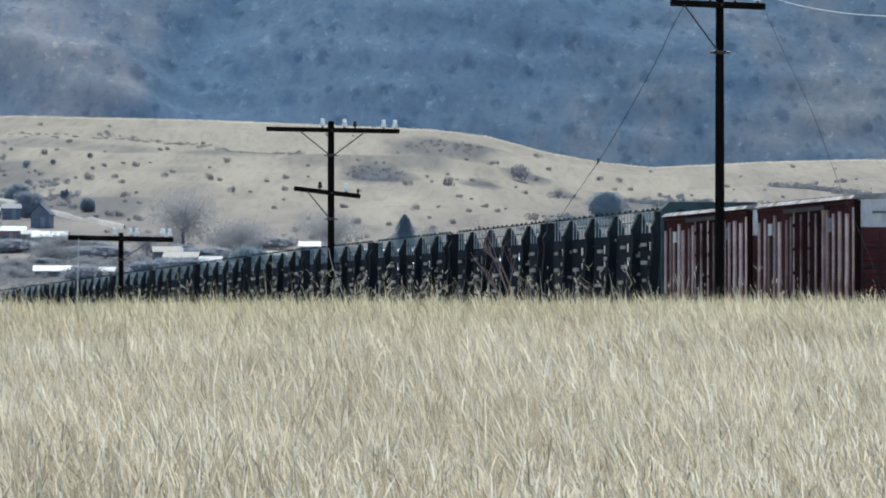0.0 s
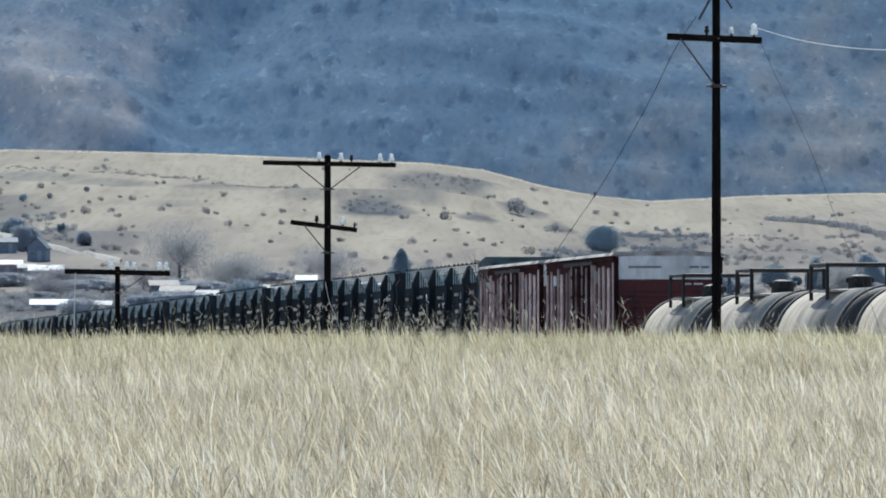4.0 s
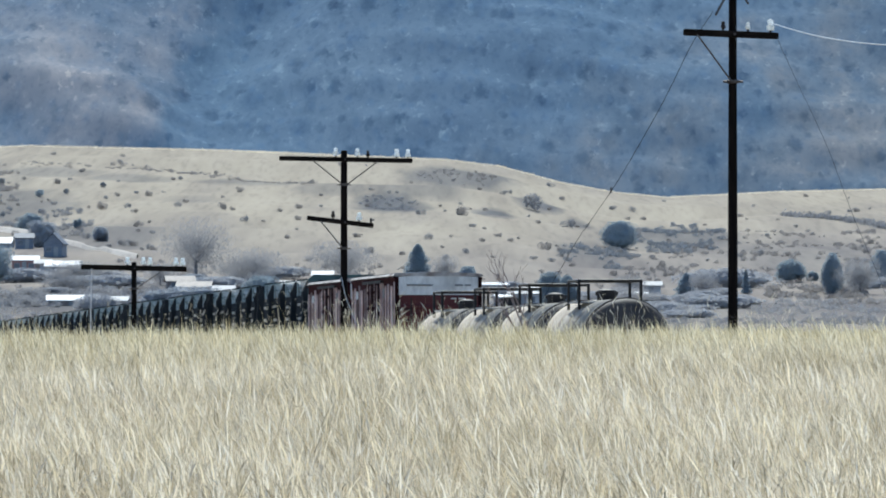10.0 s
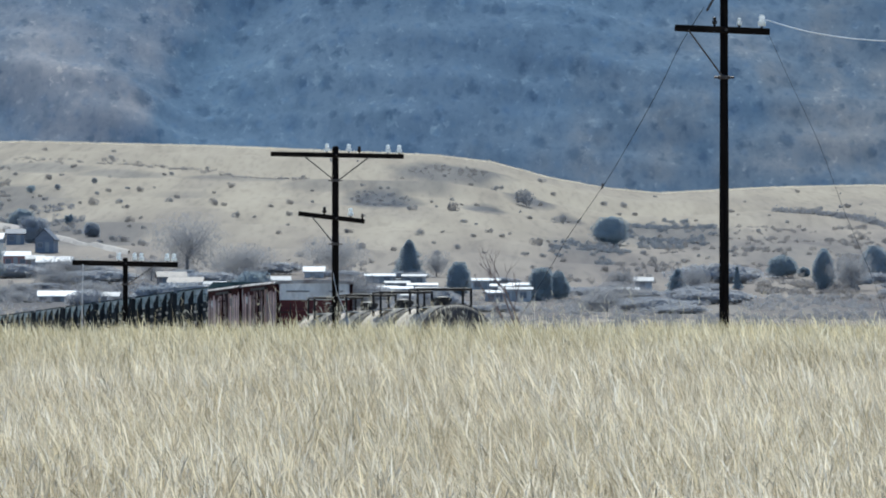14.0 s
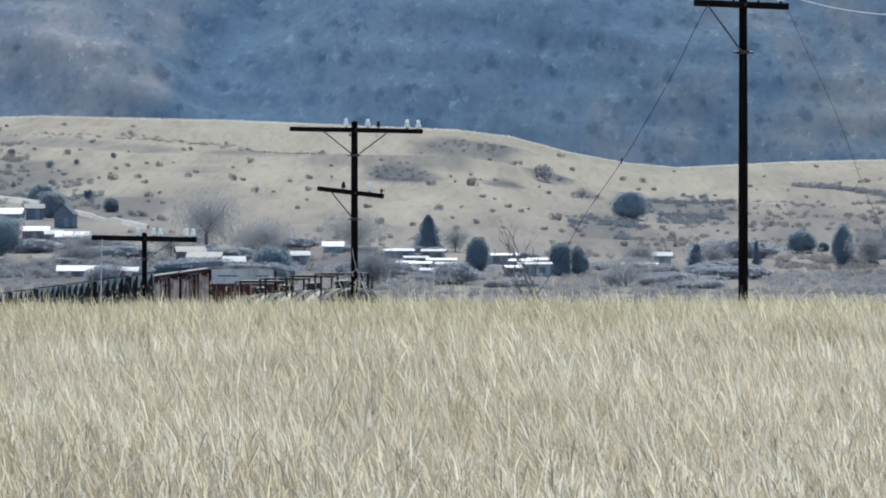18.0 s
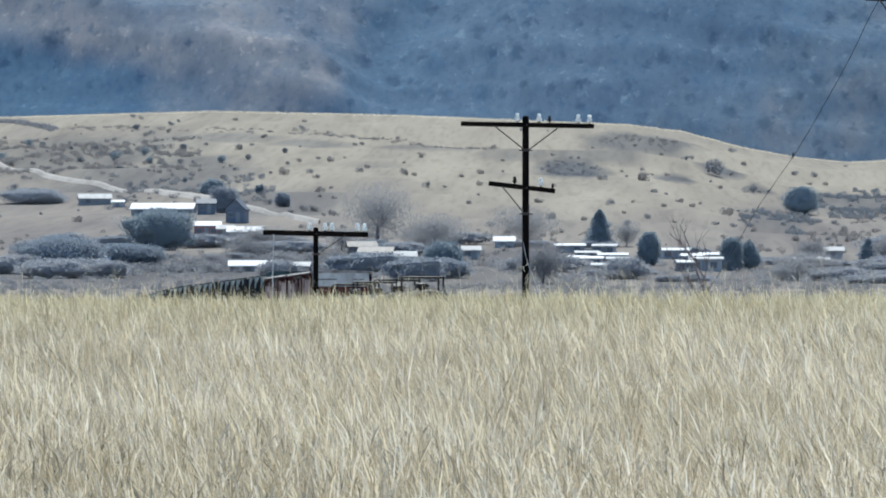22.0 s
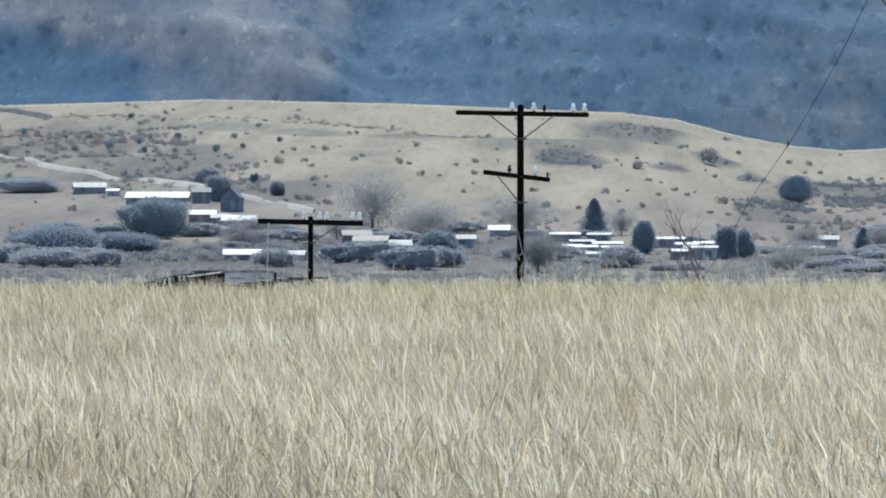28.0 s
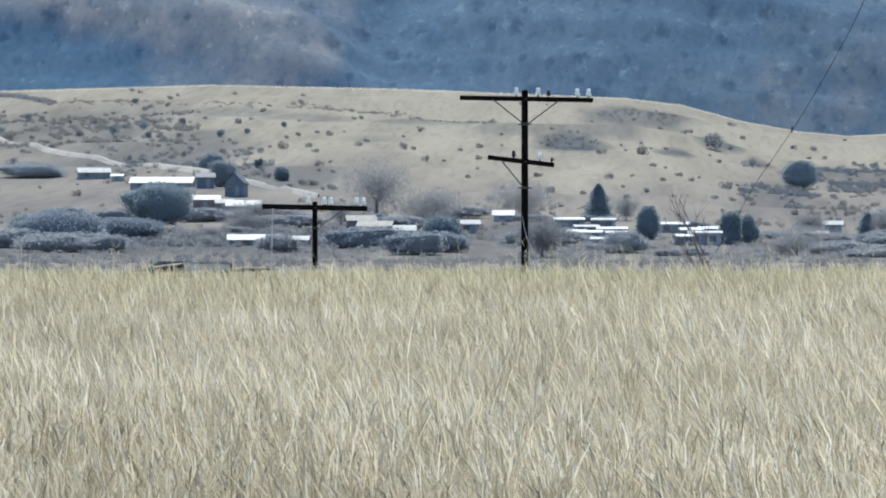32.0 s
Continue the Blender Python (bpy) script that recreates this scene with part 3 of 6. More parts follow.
def make_boxcar():
    car = thing("boxcar", "oxide-red ribbed steel boxcar with pale end bands", "boxcar", "cars of the freight train")
    hl, w, z0, z1 = 6.3, 1.5, 1.05, 4.86
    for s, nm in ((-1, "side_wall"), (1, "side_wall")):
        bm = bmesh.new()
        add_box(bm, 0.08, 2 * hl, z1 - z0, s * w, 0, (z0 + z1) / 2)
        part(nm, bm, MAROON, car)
        bm = bmesh.new()
        for mid, wide in ((0.15, 1.7), (-1.75, 1.5)):
            bm = bmesh.new()
            # the door reaches the eave, its dark paint doubling as the shadow there
            add_box(bm, 0.06, wide, 3.55, s * (w + 0.10), mid, 2.98)
            door = part("door", bm, DOOR_RED, car, "dark rusted sliding door")
            for k in range(6):
                bm = bmesh.new()
                add_box(bm, 0.05, wide - 0.1, 0.09, s * (w + 0.145), mid, 1.45 + k * 0.58)
                part("door_bar", bm, DOOR_RED, door)
            bm = bmesh.new()
            add_rod(bm, (s * (w + 0.19), mid - 0.35, 1.3), (s * (w + 0.19), mid - 0.35, 4.6), 0.03, sides=6)
            part("lock_rod", bm, FADED_RIB, door)
        for py in (1.1, -0.82, -2.6):
            bm = bmesh.new()
            add_box(bm, 0.09, 0.13, 3.6, s * (w + 0.085), py, 2.95)
            part("door_post", bm, FADED_RIB, car, "chalked pale door post")
        bm = bmesh.new()
        add_box(bm, 0.12, 5.4, 0.1, s * (w + 0.12), -0.4, 4.72)
        part("door_track", bm, UNDER, car)
        bm = bmesh.new()
        add_box(bm, 0.07, 0.15, z1 - z0 - 0.25, 0, 0, 0, bevel=0.015)
        rib = part("rib", bm, FADED_RIB, car, "chalked pale side rib")
        ys = [-6.18 + 0.80 * i for i in range(5)] + [1.75 + 0.74 * i for i in range(7)]
        rib.matrix_basis = pose(s * (w + 0.055), ys[0], (z0 + z1) / 2 - 0.05)
        dice = random.Random(6 + s)
        for y in ys[1:]:
            m = pose(s * (w + 0.055), y + dice.uniform(-0.12, 0.12), (z0 + z1) / 2 - 0.05 - dice.uniform(0, 0.12), dice.uniform(-1, 1), 0, 0)
            again(rib, car, m @ Matrix.Diagonal((1, dice.uniform(0.5, 2.0), dice.uniform(0.88, 1.0), 1)))
        bm = bmesh.new()
        add_box(bm, 0.14, 2 * hl, 0.08, s * (w + 0.03), 0, z1 - 0.06)
        part("eave_rail", bm, MAROON, car)
        for y, h in ((-3.4, 0.42), (4.4, 0.36)):
            bm = bmesh.new()
            add_box(bm, 0.03, 0.45, h * 0.8, s * (w + 0.10), y, 4.3)
            part("placard_panel", bm, STENCIL if y < 0 else END_WHITE, car)
    for s in (-1, 1):
        bm = bmesh.new()
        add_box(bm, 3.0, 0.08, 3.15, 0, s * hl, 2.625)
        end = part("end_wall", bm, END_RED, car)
        for k in range(9):
            bm = bmesh.new()
            add_box(bm, 2.85, 0.07, 0.14, 0, s * (hl + 0.06), 1.3 + k * 0.31, bevel=0.03)
            part("end_corrugation", bm, END_RED, end)
        bm = bmesh.new()
        add_prism(bm, [(-1.5, 4.21), (-1.5, 4.86), (0, 4.90), (1.5, 4.86), (1.5, 4.21)], s * hl - 0.04, s * hl + 0.06)
        band = part("end_band", bm, END_WHITE, car, "light grey painted band across the top of the end")
        for x, wd in ((-0.98, 0.34), (-0.52, 0.62), (0.74, 0.28), (1.06, 0.22)):
            bm = bmesh.new()
            add_box(bm, wd, 0.012, 0.055, x, s * (hl + 0.066), 4.56)
            part("stencil_bar", bm, STENCIL, band)
        for x, wd in ((0.55, 0.2), (0.85, 0.26)):
            bm = bmesh.new()
            add_box(bm, wd, 0.012, 0.04, x, s * (hl + 0.12), 4.08)
            part("stencil_bar", bm, END_WHITE, end)
        for sx in (-1, 1):
            bm = bmesh.new()
            add_box(bm, 0.12, 0.14, 3.8, sx * 1.5, s * (hl + 0.02), 2.95)
            part("corner_post", bm, DOOR_RED, car)
        bm = bmesh.new()
        rungs(bm, -1.42, -1.0, s * (hl + 0.16), 1.3, 4.0, 0.4)
        part("ladder", bm, UNDER, car)
    bm = bmesh.new()
    add_prism(bm, [(-1.66, 4.88), (-1.56, 4.97), (0, 5.03), (1.56, 4.97), (1.66, 4.88)], -hl - 0.05, hl + 0.05)
    roof = part("roof", bm, ROOF_METAL, car, "pale chalky metal roof")
    bm = bmesh.new()
    for sx in (-1, 1):
        add_box(bm, 1.5, 0.07, 0.03, sx * 0.76, 0, 0, Matrix.Rotation(sx * 0.037, 4, "Y"))
    seam = part("roof_seam", bm, ROOF_METAL, roof)
    seam.matrix_basis = pose(0, -hl + 0.5, 5.01)
    for k in range(1, 13):
        again(seam, roof, pose(0, -hl + 0.5 + k, 5.01))
    bm = bmesh.new()
    add_box(bm, 0.5, 2 * hl, 0.35, 0, 0, 0.95)
    add_box(bm, 2.9, 2 * hl - 0.1, 0.12, 0, 0, 1.02)
    part("underframe", bm, UNDER, car)
    add_trucks(car, (-4.6, 4.6))
    add_couplers(car, hl)
    return car


def make_tank_car():
    car = thing("tank_car", "dusty cream tank car with black railed platform", "tank car", "cars of the freight train")
    r, hl, zc = 1.32, 4.15, 2.33
    lay = Matrix.Translation((0, 0, zc)) @ Matrix.Rotation(-math.pi / 2, 4, "X")
    bm = bmesh.new()
    add_lathe(bm, [(r, -hl), (r, hl)], 40, lay)
    part("shell", bm, TANK_WHITE, car, smooth_faces=True)
    for s in (-1, 1):
        bm = bmesh.new()
        prof = [(r * math.cos(a), s * (hl + 0.62 * math.sin(a))) for a in [i * math.pi / 2 / 8 for i in range(8)]] + [(0.02, s * (hl + 0.62))]
        add_lathe(bm, prof, 40, lay)
        part("tank_head", bm, TANK_SHADE_GRIME, car, "dark grimy dished end", smooth_faces=True)
        # the band shares the shade-darkened colour of the head
        bm = bmesh.new()
        add_lathe(bm, [(r + 0.004, s * (hl - 0.02)), (r + 0.035, s * (hl - 0.02)), (r + 0.035, s * (hl - 0.34)), (r + 0.004, s * (hl - 0.34))], 40, lay)
        part("saddle_band", bm, TANK_SHADE_GRIME, car, smooth_faces=True)
        bm = bmesh.new()
        add_box(bm, 2.2, 1.2, 0.55, 0, s * 3.4, 1.15)
        part("saddle", bm, UNDER, car)
    # platform with its railing round the hatch
    bm = bmesh.new()
    px, py, pz, top = 0.95, 1.05, 3.57, 4.22
    for sx in (-1, 1):
        add_box(bm, 0.55, 2 * py, 0.05, sx * (px - 0.27), 0, pz)
    plat = part("platform", bm, GRATING, car, "pale walkway grating")
    for x, y in ((-px, -py), (-px, py), (px, -py), (px, py)):
        bm = bmesh.new()
        add_box(bm, 0.08, 0.08, top - pz + 0.25, x, y, (top + pz) / 2 - 0.1)
        part("railing_post", bm, BLACK_STEEL, plat)
    for z in (top,):
        for a, b in (((-px, -py), (px, -py)), ((-px, py), (px, py)), ((-px, -py), (-px, py)), ((px, -py), (px, py))):
            bm = bmesh.new()
            add_rod(bm, (*a, z), (*b, z), 0.042, sides=8)
            part("rail_bar", bm, BLACK_STEEL, plat)
    bm = bmesh.new()
    add_lathe(bm, [(0.30, 3.5), (0.30, 3.90), (0.27, 3.94), (0.1, 3.98)], 20, Matrix.Translation((0.05, -0.1, 0)))
    hatch = part("valve_bonnet", bm, BLACK_STEEL, car, "black round valve bonnet")
    for i in range(6):
        a = i * math.pi / 3
        bm = bmesh.new()
        add_box(bm, 0.07, 0.07, 0.12, 0.05 + 0.31 * math.cos(a), -0.1 + 0.31 * math.sin(a), 3.84)
        part("bolt", bm, UNDER, hatch)
    for s in (-1, 1):
        bm = bmesh.new()
        for dy in (-0.22, 0.22):
            add_rod(bm, (s * 1.42, dy, 1.1), (s * 1.42, dy, 2.1), 0.03, sides=6)
        rungs(bm, -0.22, 0.22, s * 1.42, 1.2, 2.1, 0.3, "y")
        part("ladder", bm, BLACK_STEEL, car)
    bm = bmesh.new()
    add_box(bm, 0.6, 2 * hl + 0.9, 0.32, 0, 0, 0.92)
    add_box(bm, 2.5, 0.5, 0.16, 0, -hl - 0.25, 1.02)
    add_box(bm, 2.5, 0.5, 0.16, 0, hl + 0.25, 1.02)
    part("underframe", bm, UNDER, car)
    add_trucks(car, (-3.2, 3.2))
    add_couplers(car, hl + 0.45)
    return car


def make_bulkhead_car():
    car = thing("bulkhead_flatcar", "short dark flatcar with a teal end bulkhead", "flatcar", "cars of the freight train")
    hl, deck = 3.7, 1.15
    bm = bmesh.new()
    add_box(bm, 2.85, 2 * hl, 0.16, 0, 0, deck - 0.08)
    add_box(bm, 0.7, 2 * hl - 1, 0.4, 0, 0, deck - 0.34)
    part("deck", bm, UNDER, car)
    for s in (-1,):
        bm = bmesh.new()
        add_prism(bm, [(-1.42, deck), (-1.42, 5.12), (-1.2, 5.32), (1.2, 5.32), (1.42, 5.12), (1.42, deck)], s * hl - 0.1, s * hl + 0.1)
        head = part("bulkhead", bm, CHORD_TEAL, car, "faded teal steel bulkhead")
        for x in (-0.9, 0, 0.9):
            bm = bmesh.new()
            add_box(bm, 0.16, 0.12, 3.9, x, s * (hl + 0.16), deck + 2.0)
            part("stiffener", bm, RUSTY_DARK, head)
    shape = [(-0.62, deck), (-0.34, 3.0), (-0.215, 4.4), (-0.25, 4.76), (-0.05, 5.2), (0.05, 5.2), (0.25, 4.76), (0.215, 4.4), (0.34, 3.0), (0.62, deck)]
    for y in (-1.4, 0.9, 3.2):
        bm = bmesh.new()
        add_prism(bm, shape, y - 0.15, y + 0.15)
        part("riser", bm, BEAM_BLACK, car)
    bm = bmesh.new()
    add_box(bm, 0.04, 2 * hl - 0.2, 3.3, 0, 0, deck + 1.65)
    part("web_panel", bm, BEAM_BLACK, car)
    add_trucks(car, (-2.5, 2.5))
    add_couplers(car, hl + 0.1)
    return car


def make_beam_car():
    car = thing("centre_beam_flatcar", "empty black centre-beam flatcar with pointed risers", "flatcar", "cars of the freight train")
    hl = 10.5
    deck, top = 1.15, 5.27
    bm = bmesh.new()
    add_box(bm, 2.85, 2 * hl, 0.16, 0, 0, deck - 0.08)
    add_prism(bm, [(-0.55, deck - 0.15), (0.55, deck - 0.15), (0.3, 0.62), (-0.3, 0.62)], -hl + 2, hl - 2)
    part("deck", bm, UNDER, car)
    # pointed risers, broad at the foot
    shape = [(-0.62, deck), (-0.34, 3.0), (-0.215, 4.4), (-0.25, 4.76), (-0.15, 4.98), (-0.05, top - 0.05), (0.05, top - 0.05), (0.15, 4.98), (0.25, 4.76), (0.215, 4.4), (0.34, 3.0), (0.62, deck)]
    bm = bmesh.new()
    add_prism(bm, shape, -0.17, 0.17)
    riser = part("riser", bm, BEAM_BLACK, car)
    riser.matrix_basis = pose(0, -6.48, 0)
    for y in (-2.16, 2.16, 6.48):
        again(riser, car, pose(0, y, 0))
    dice = random.Random(9)
    bm = bmesh.new()
    add_box(bm, 0.15, 0.02, 0.085)
    plate = part("marker_plate", bm, MARK_PALE, car, "small pale marker plate")
    plate.matrix_basis = pose(-0.06, -6.68, 3.98)
    for y in (-6.48, -2.16, 2.16, 6.48):
        for z in (3.55, 3.98, 4.4):
            if dice.random() < 0.7:
                again(plate, car, pose(dice.uniform(-0.12, 0.12), y - 0.2, z + dice.uniform(-0.15, 0.12), 0, dice.uniform(-12, 12), 0))
    wide = [(x * (1.25 if abs(x) > 0.06 else 4.0), z) for x, z in shape]
    bm = bmesh.new()
    add_prism(bm, wide, -0.14, 0.14)
    endp = part("end_riser", bm, BEAM_BLACK, car, "broad black end riser")
    endp.matrix_basis = pose(0, -hl + 0.2, 0)
    again(endp, car, pose(0, hl - 0.2, 0))
    bm = bmesh.new()
    add_box(bm, 0.9, 0.3, 0.09, 0, 0, 0, bevel=0.02)
    bar = part("end_bar", bm, BEAM_BLACK, endp)
    bar.matrix_basis = pose(0, 0, 2.2)
    for z in (2.9, 3.6):
        again(bar, endp, pose(0, 0, z))
    # web with rows of openings between the risers
    lines = [-hl + 0.3, -6.48, -2.16, 2.16, 6.48, hl - 0.3]
    dice = random.Random(5)
    for a, b in zip(lines, lines[1:]):
        m, half = (a + b) / 2, (b - a) / 2 - 0.17
        bm = bmesh.new()
        add_box(bm, 0.04, 2 * half, 2.55, 0, m, deck + 1.275)
        add_box(bm, 0.04, 2 * half, 0.22, 0, m, 4.01)
        add_box(bm, 0.04, 2 * half, 0.26, 0, m, 4.50)
        for z0, z1 in ((3.70, 3.90), (4.12, 4.37)):
            for s in (-1, 1):
                add_box(bm, 0.04, half - 0.28, z1 - z0 + 0.01, 0, m + s * (half + 0.28) / 2, (z0 + z1) / 2)
        part("web_panel", bm, BEAM_BLACK, car)
        bm = bmesh.new()
        n = int(2 * half / 0.5)
        for k in range(n):
            add_box(bm, 0.032, 0.02, top - 4.62, 0, m - half + (k + 0.5) * 2 * half / n, (top + 4.62) / 2)
        tagged(part("mesh_panel", bm, MESH_TEAL, car, "faded teal-grey steel mesh under the top rail"), kind="stuff")
        for k in range(4):
            y = m - half + (k + 0.5) * half / 2
            bm = bmesh.new()
            add_box(bm, 0.06, 0.12, 0.06, 0, y, top + 0.03)
            part("chord_clip", bm, BEAM_BLACK, car)
        # short pale dashes along the web between the risers, unevenly placed
        for dy, z, h in ((0.5, 4.26, 0.10), (0.4, 3.72, 0.11), (0.5, 3.2, 0.09), (-1.0, 3.95, 0.10)):
            bm = bmesh.new()
            add_box(bm, 0.05, dice.uniform(0.5, 1.0), h, -0.09, m + dy + dice.uniform(-0.3, 0.3), z + dice.uniform(-0.06, 0.06))
            part("load_strap", bm, MARK_PALE, car, "pale slack load strap end")
    for z, h in ((top, 0.032), (top - 0.30, 0.02)):
        bm = bmesh.new()
        add_box(bm, 0.05, 2 * hl - 0.3, h, 0, 0, z)
        part("top_chord", bm, CHORD_TEAL, car, "thin faded teal top rail")
    add_trucks(car, (-8.3, 8.3))
    add_couplers(car, hl)
    return car


# where each car's middle stands at the start, as depth along the track
SPEED, GAIN = 8.60, 0.0035
TANKS_AT = (129.1, 139.3, 149.5, 159.7)
BOXCARS_AT = (172.9, 186.9)
BULKHEAD_AT = 198.2
BEAMS_AT = tuple(213.0 + 21.6 * i for i in range(14))


def build_train():
    train = []
    for make, depths in ((make_tank_car, TANKS_AT), (make_boxcar, BOXCARS_AT), (make_bulkhead_car, (BULKHEAD_AT,)), (make_beam_car, BEAMS_AT)):
        first = make()
        for i, y in enumerate(depths):
            car = first if i == 0 else copy_thing(first, Matrix())
            car.matrix_basis = on_track(y)
            train.append((car, y))
    return train


def motions():
    """The train draws away at an almost even speed."""
    for car, y in TRAIN:
        walk(car, [(t, on_track(y + SPEED * t + GAIN * t * t)) for t in range(0, 33, 2)])


# ---- the old line of poles ----
def insulator(parent, x, z, material, size=1.0, y=0.0):
    size *= 0.9
    bm = bmesh.new()
    add_rod(bm, (x, y, z), (x, y, z + 0.06), 0.018, sides=8)
    pin = part("pin", bm, CREOSOTE, parent)
    bm = bmesh.new()
    s = size
    add_lathe(bm, [(0.03 * s, 0.03), (0.062 * s, 0.035), (0.066 * s, 0.075 * s + 0.03), (0.043 * s, 0.09 * s + 0.03), (0.043 * s, 0.12 * s + 0.03),
                   (0.052 * s, 0.135 * s + 0.03), (0.042 * s, 0.17 * s + 0.03), (0.015 * s, 0.185 * s + 0.03)], 16, Matrix.Translation((x, y, z)))
    part("insulator", bm, material, pin, "clear glass insulator" if material is GLASS else "dark insulator", smooth_faces=True)


def crossarm(pole, z, x0, x1, slope, pieces, braces, thick=0.105):
    """An arm from x0 to x1 that falls to its right by slope; insulators as (x, material, size); braces as (x on the arm, drop)."""
    bm = bmesh.new()
    ln, mid = x1 - x0, (x0 + x1) / 2
    add_box(bm, ln, 0.09, thick, mid, -0.15, z - slope * mid, Matrix.Rotation(slope, 4, "Y"), bevel=0.012)
    arm = part("crossarm", bm, ARM_WOOD, pole, "weathered dark wooden crossarm")
    for x, mat, size in pieces:
        insulator(arm, x, z - slope * x + thick / 2, mat, size, -0.15)
    for x, drop in braces:
        bm = bmesh.new()
        add_rod(bm, (x, -0.21, z - slope * x - 0.03), (0.05 if x > 0 else -0.05, -0.17, z - drop), 0.014, sides=6)
        part("brace", bm, GALVANISED, pole)
    bm = bmesh.new()
    drop = braces[0][1] if braces else 0.6
    add_lathe(bm, [(0.075, -0.03), (0.098, -0.025), (0.098, 0.025), (0.075, 0.03)], 14, Matrix.Translation((0, 0, z - drop)))
    add_rod(bm, (-0.16, -0.02, z - drop), (0.16, -0.02, z - drop), 0.018, sides=6)
    part("pole_band", bm, GALVANISED, pole)
    bm = bmesh.new()
    add_rod(bm, (0, -0.22, z), (0, 0.16, z), 0.022, sides=8)
    part("through_bolt", bm, GALVANISED, pole)


def pole_at(x, y, top, label, r=0.075):
    pole = thing("utility_pole", label, "utility pole", "poles of the old line")
    foot = float(ground(x, y)) - 0.4
    pole.matrix_basis = pose(x, y, 0, 0, 0, HEADING)
    bm = bmesh.new()
    rng = random.Random(int(y))
    steps = 9
    rings = []
    for i in range(steps):
        f = i / (steps - 1)
        rings.append((r * (1.28 - 0.32 * f) + rng.uniform(-0.003, 0.003), foot + (top - foot) * f))
    rings.append((0.05, top + 0.03))
    add_lathe(bm, rings, 14)
    part("post", bm, CREOSOTE, pole, smooth_faces=True)
    return pole


def cable(name, points, r, material, label, steps=14):
    """A wire through points, as a tube; a thing of its own."""
    pts = [Vector(p) for p in points]
    bm = bmesh.new()
    path = []
    for i in range(len(pts) - 1):
        p0, p1, p2, p3 = pts[max(i - 1, 0)], pts[i], pts[i + 1], pts[min(i + 2, len(pts) - 1)]
        for k in range(steps):
            t = k / steps
            path.append(0.5 * ((2 * p1) + (p2 - p0) * t + (2 * p0 - 5 * p1 + 4 * p2 - p3) * t * t + (3 * p1 - p0 - 3 * p2 + p3) * t ** 3))
    path.append(pts[-1])
    rings = []
    for i, p in enumerate(path):
        d = (path[min(i + 1, len(path) - 1)] - path[max(i - 1, 0)]).normalized()
        q = d.to_track_quat("Z", "Y")
        rings.append([bm.verts.new(p + q @ Vector((r * math.cos(a), r * math.sin(a), 0))) for a in (0, math.pi / 2, math.pi, 1.5 * math.pi)])
    for a, b in zip(rings, rings[1:]):
        for k in range(4):
            bm.faces.new((a[k], a[(k + 1) % 4], b[(k + 1) % 4], b[k]))
    ob = part(name, bm, material, None)
    return tagged(ob, label, "wire")


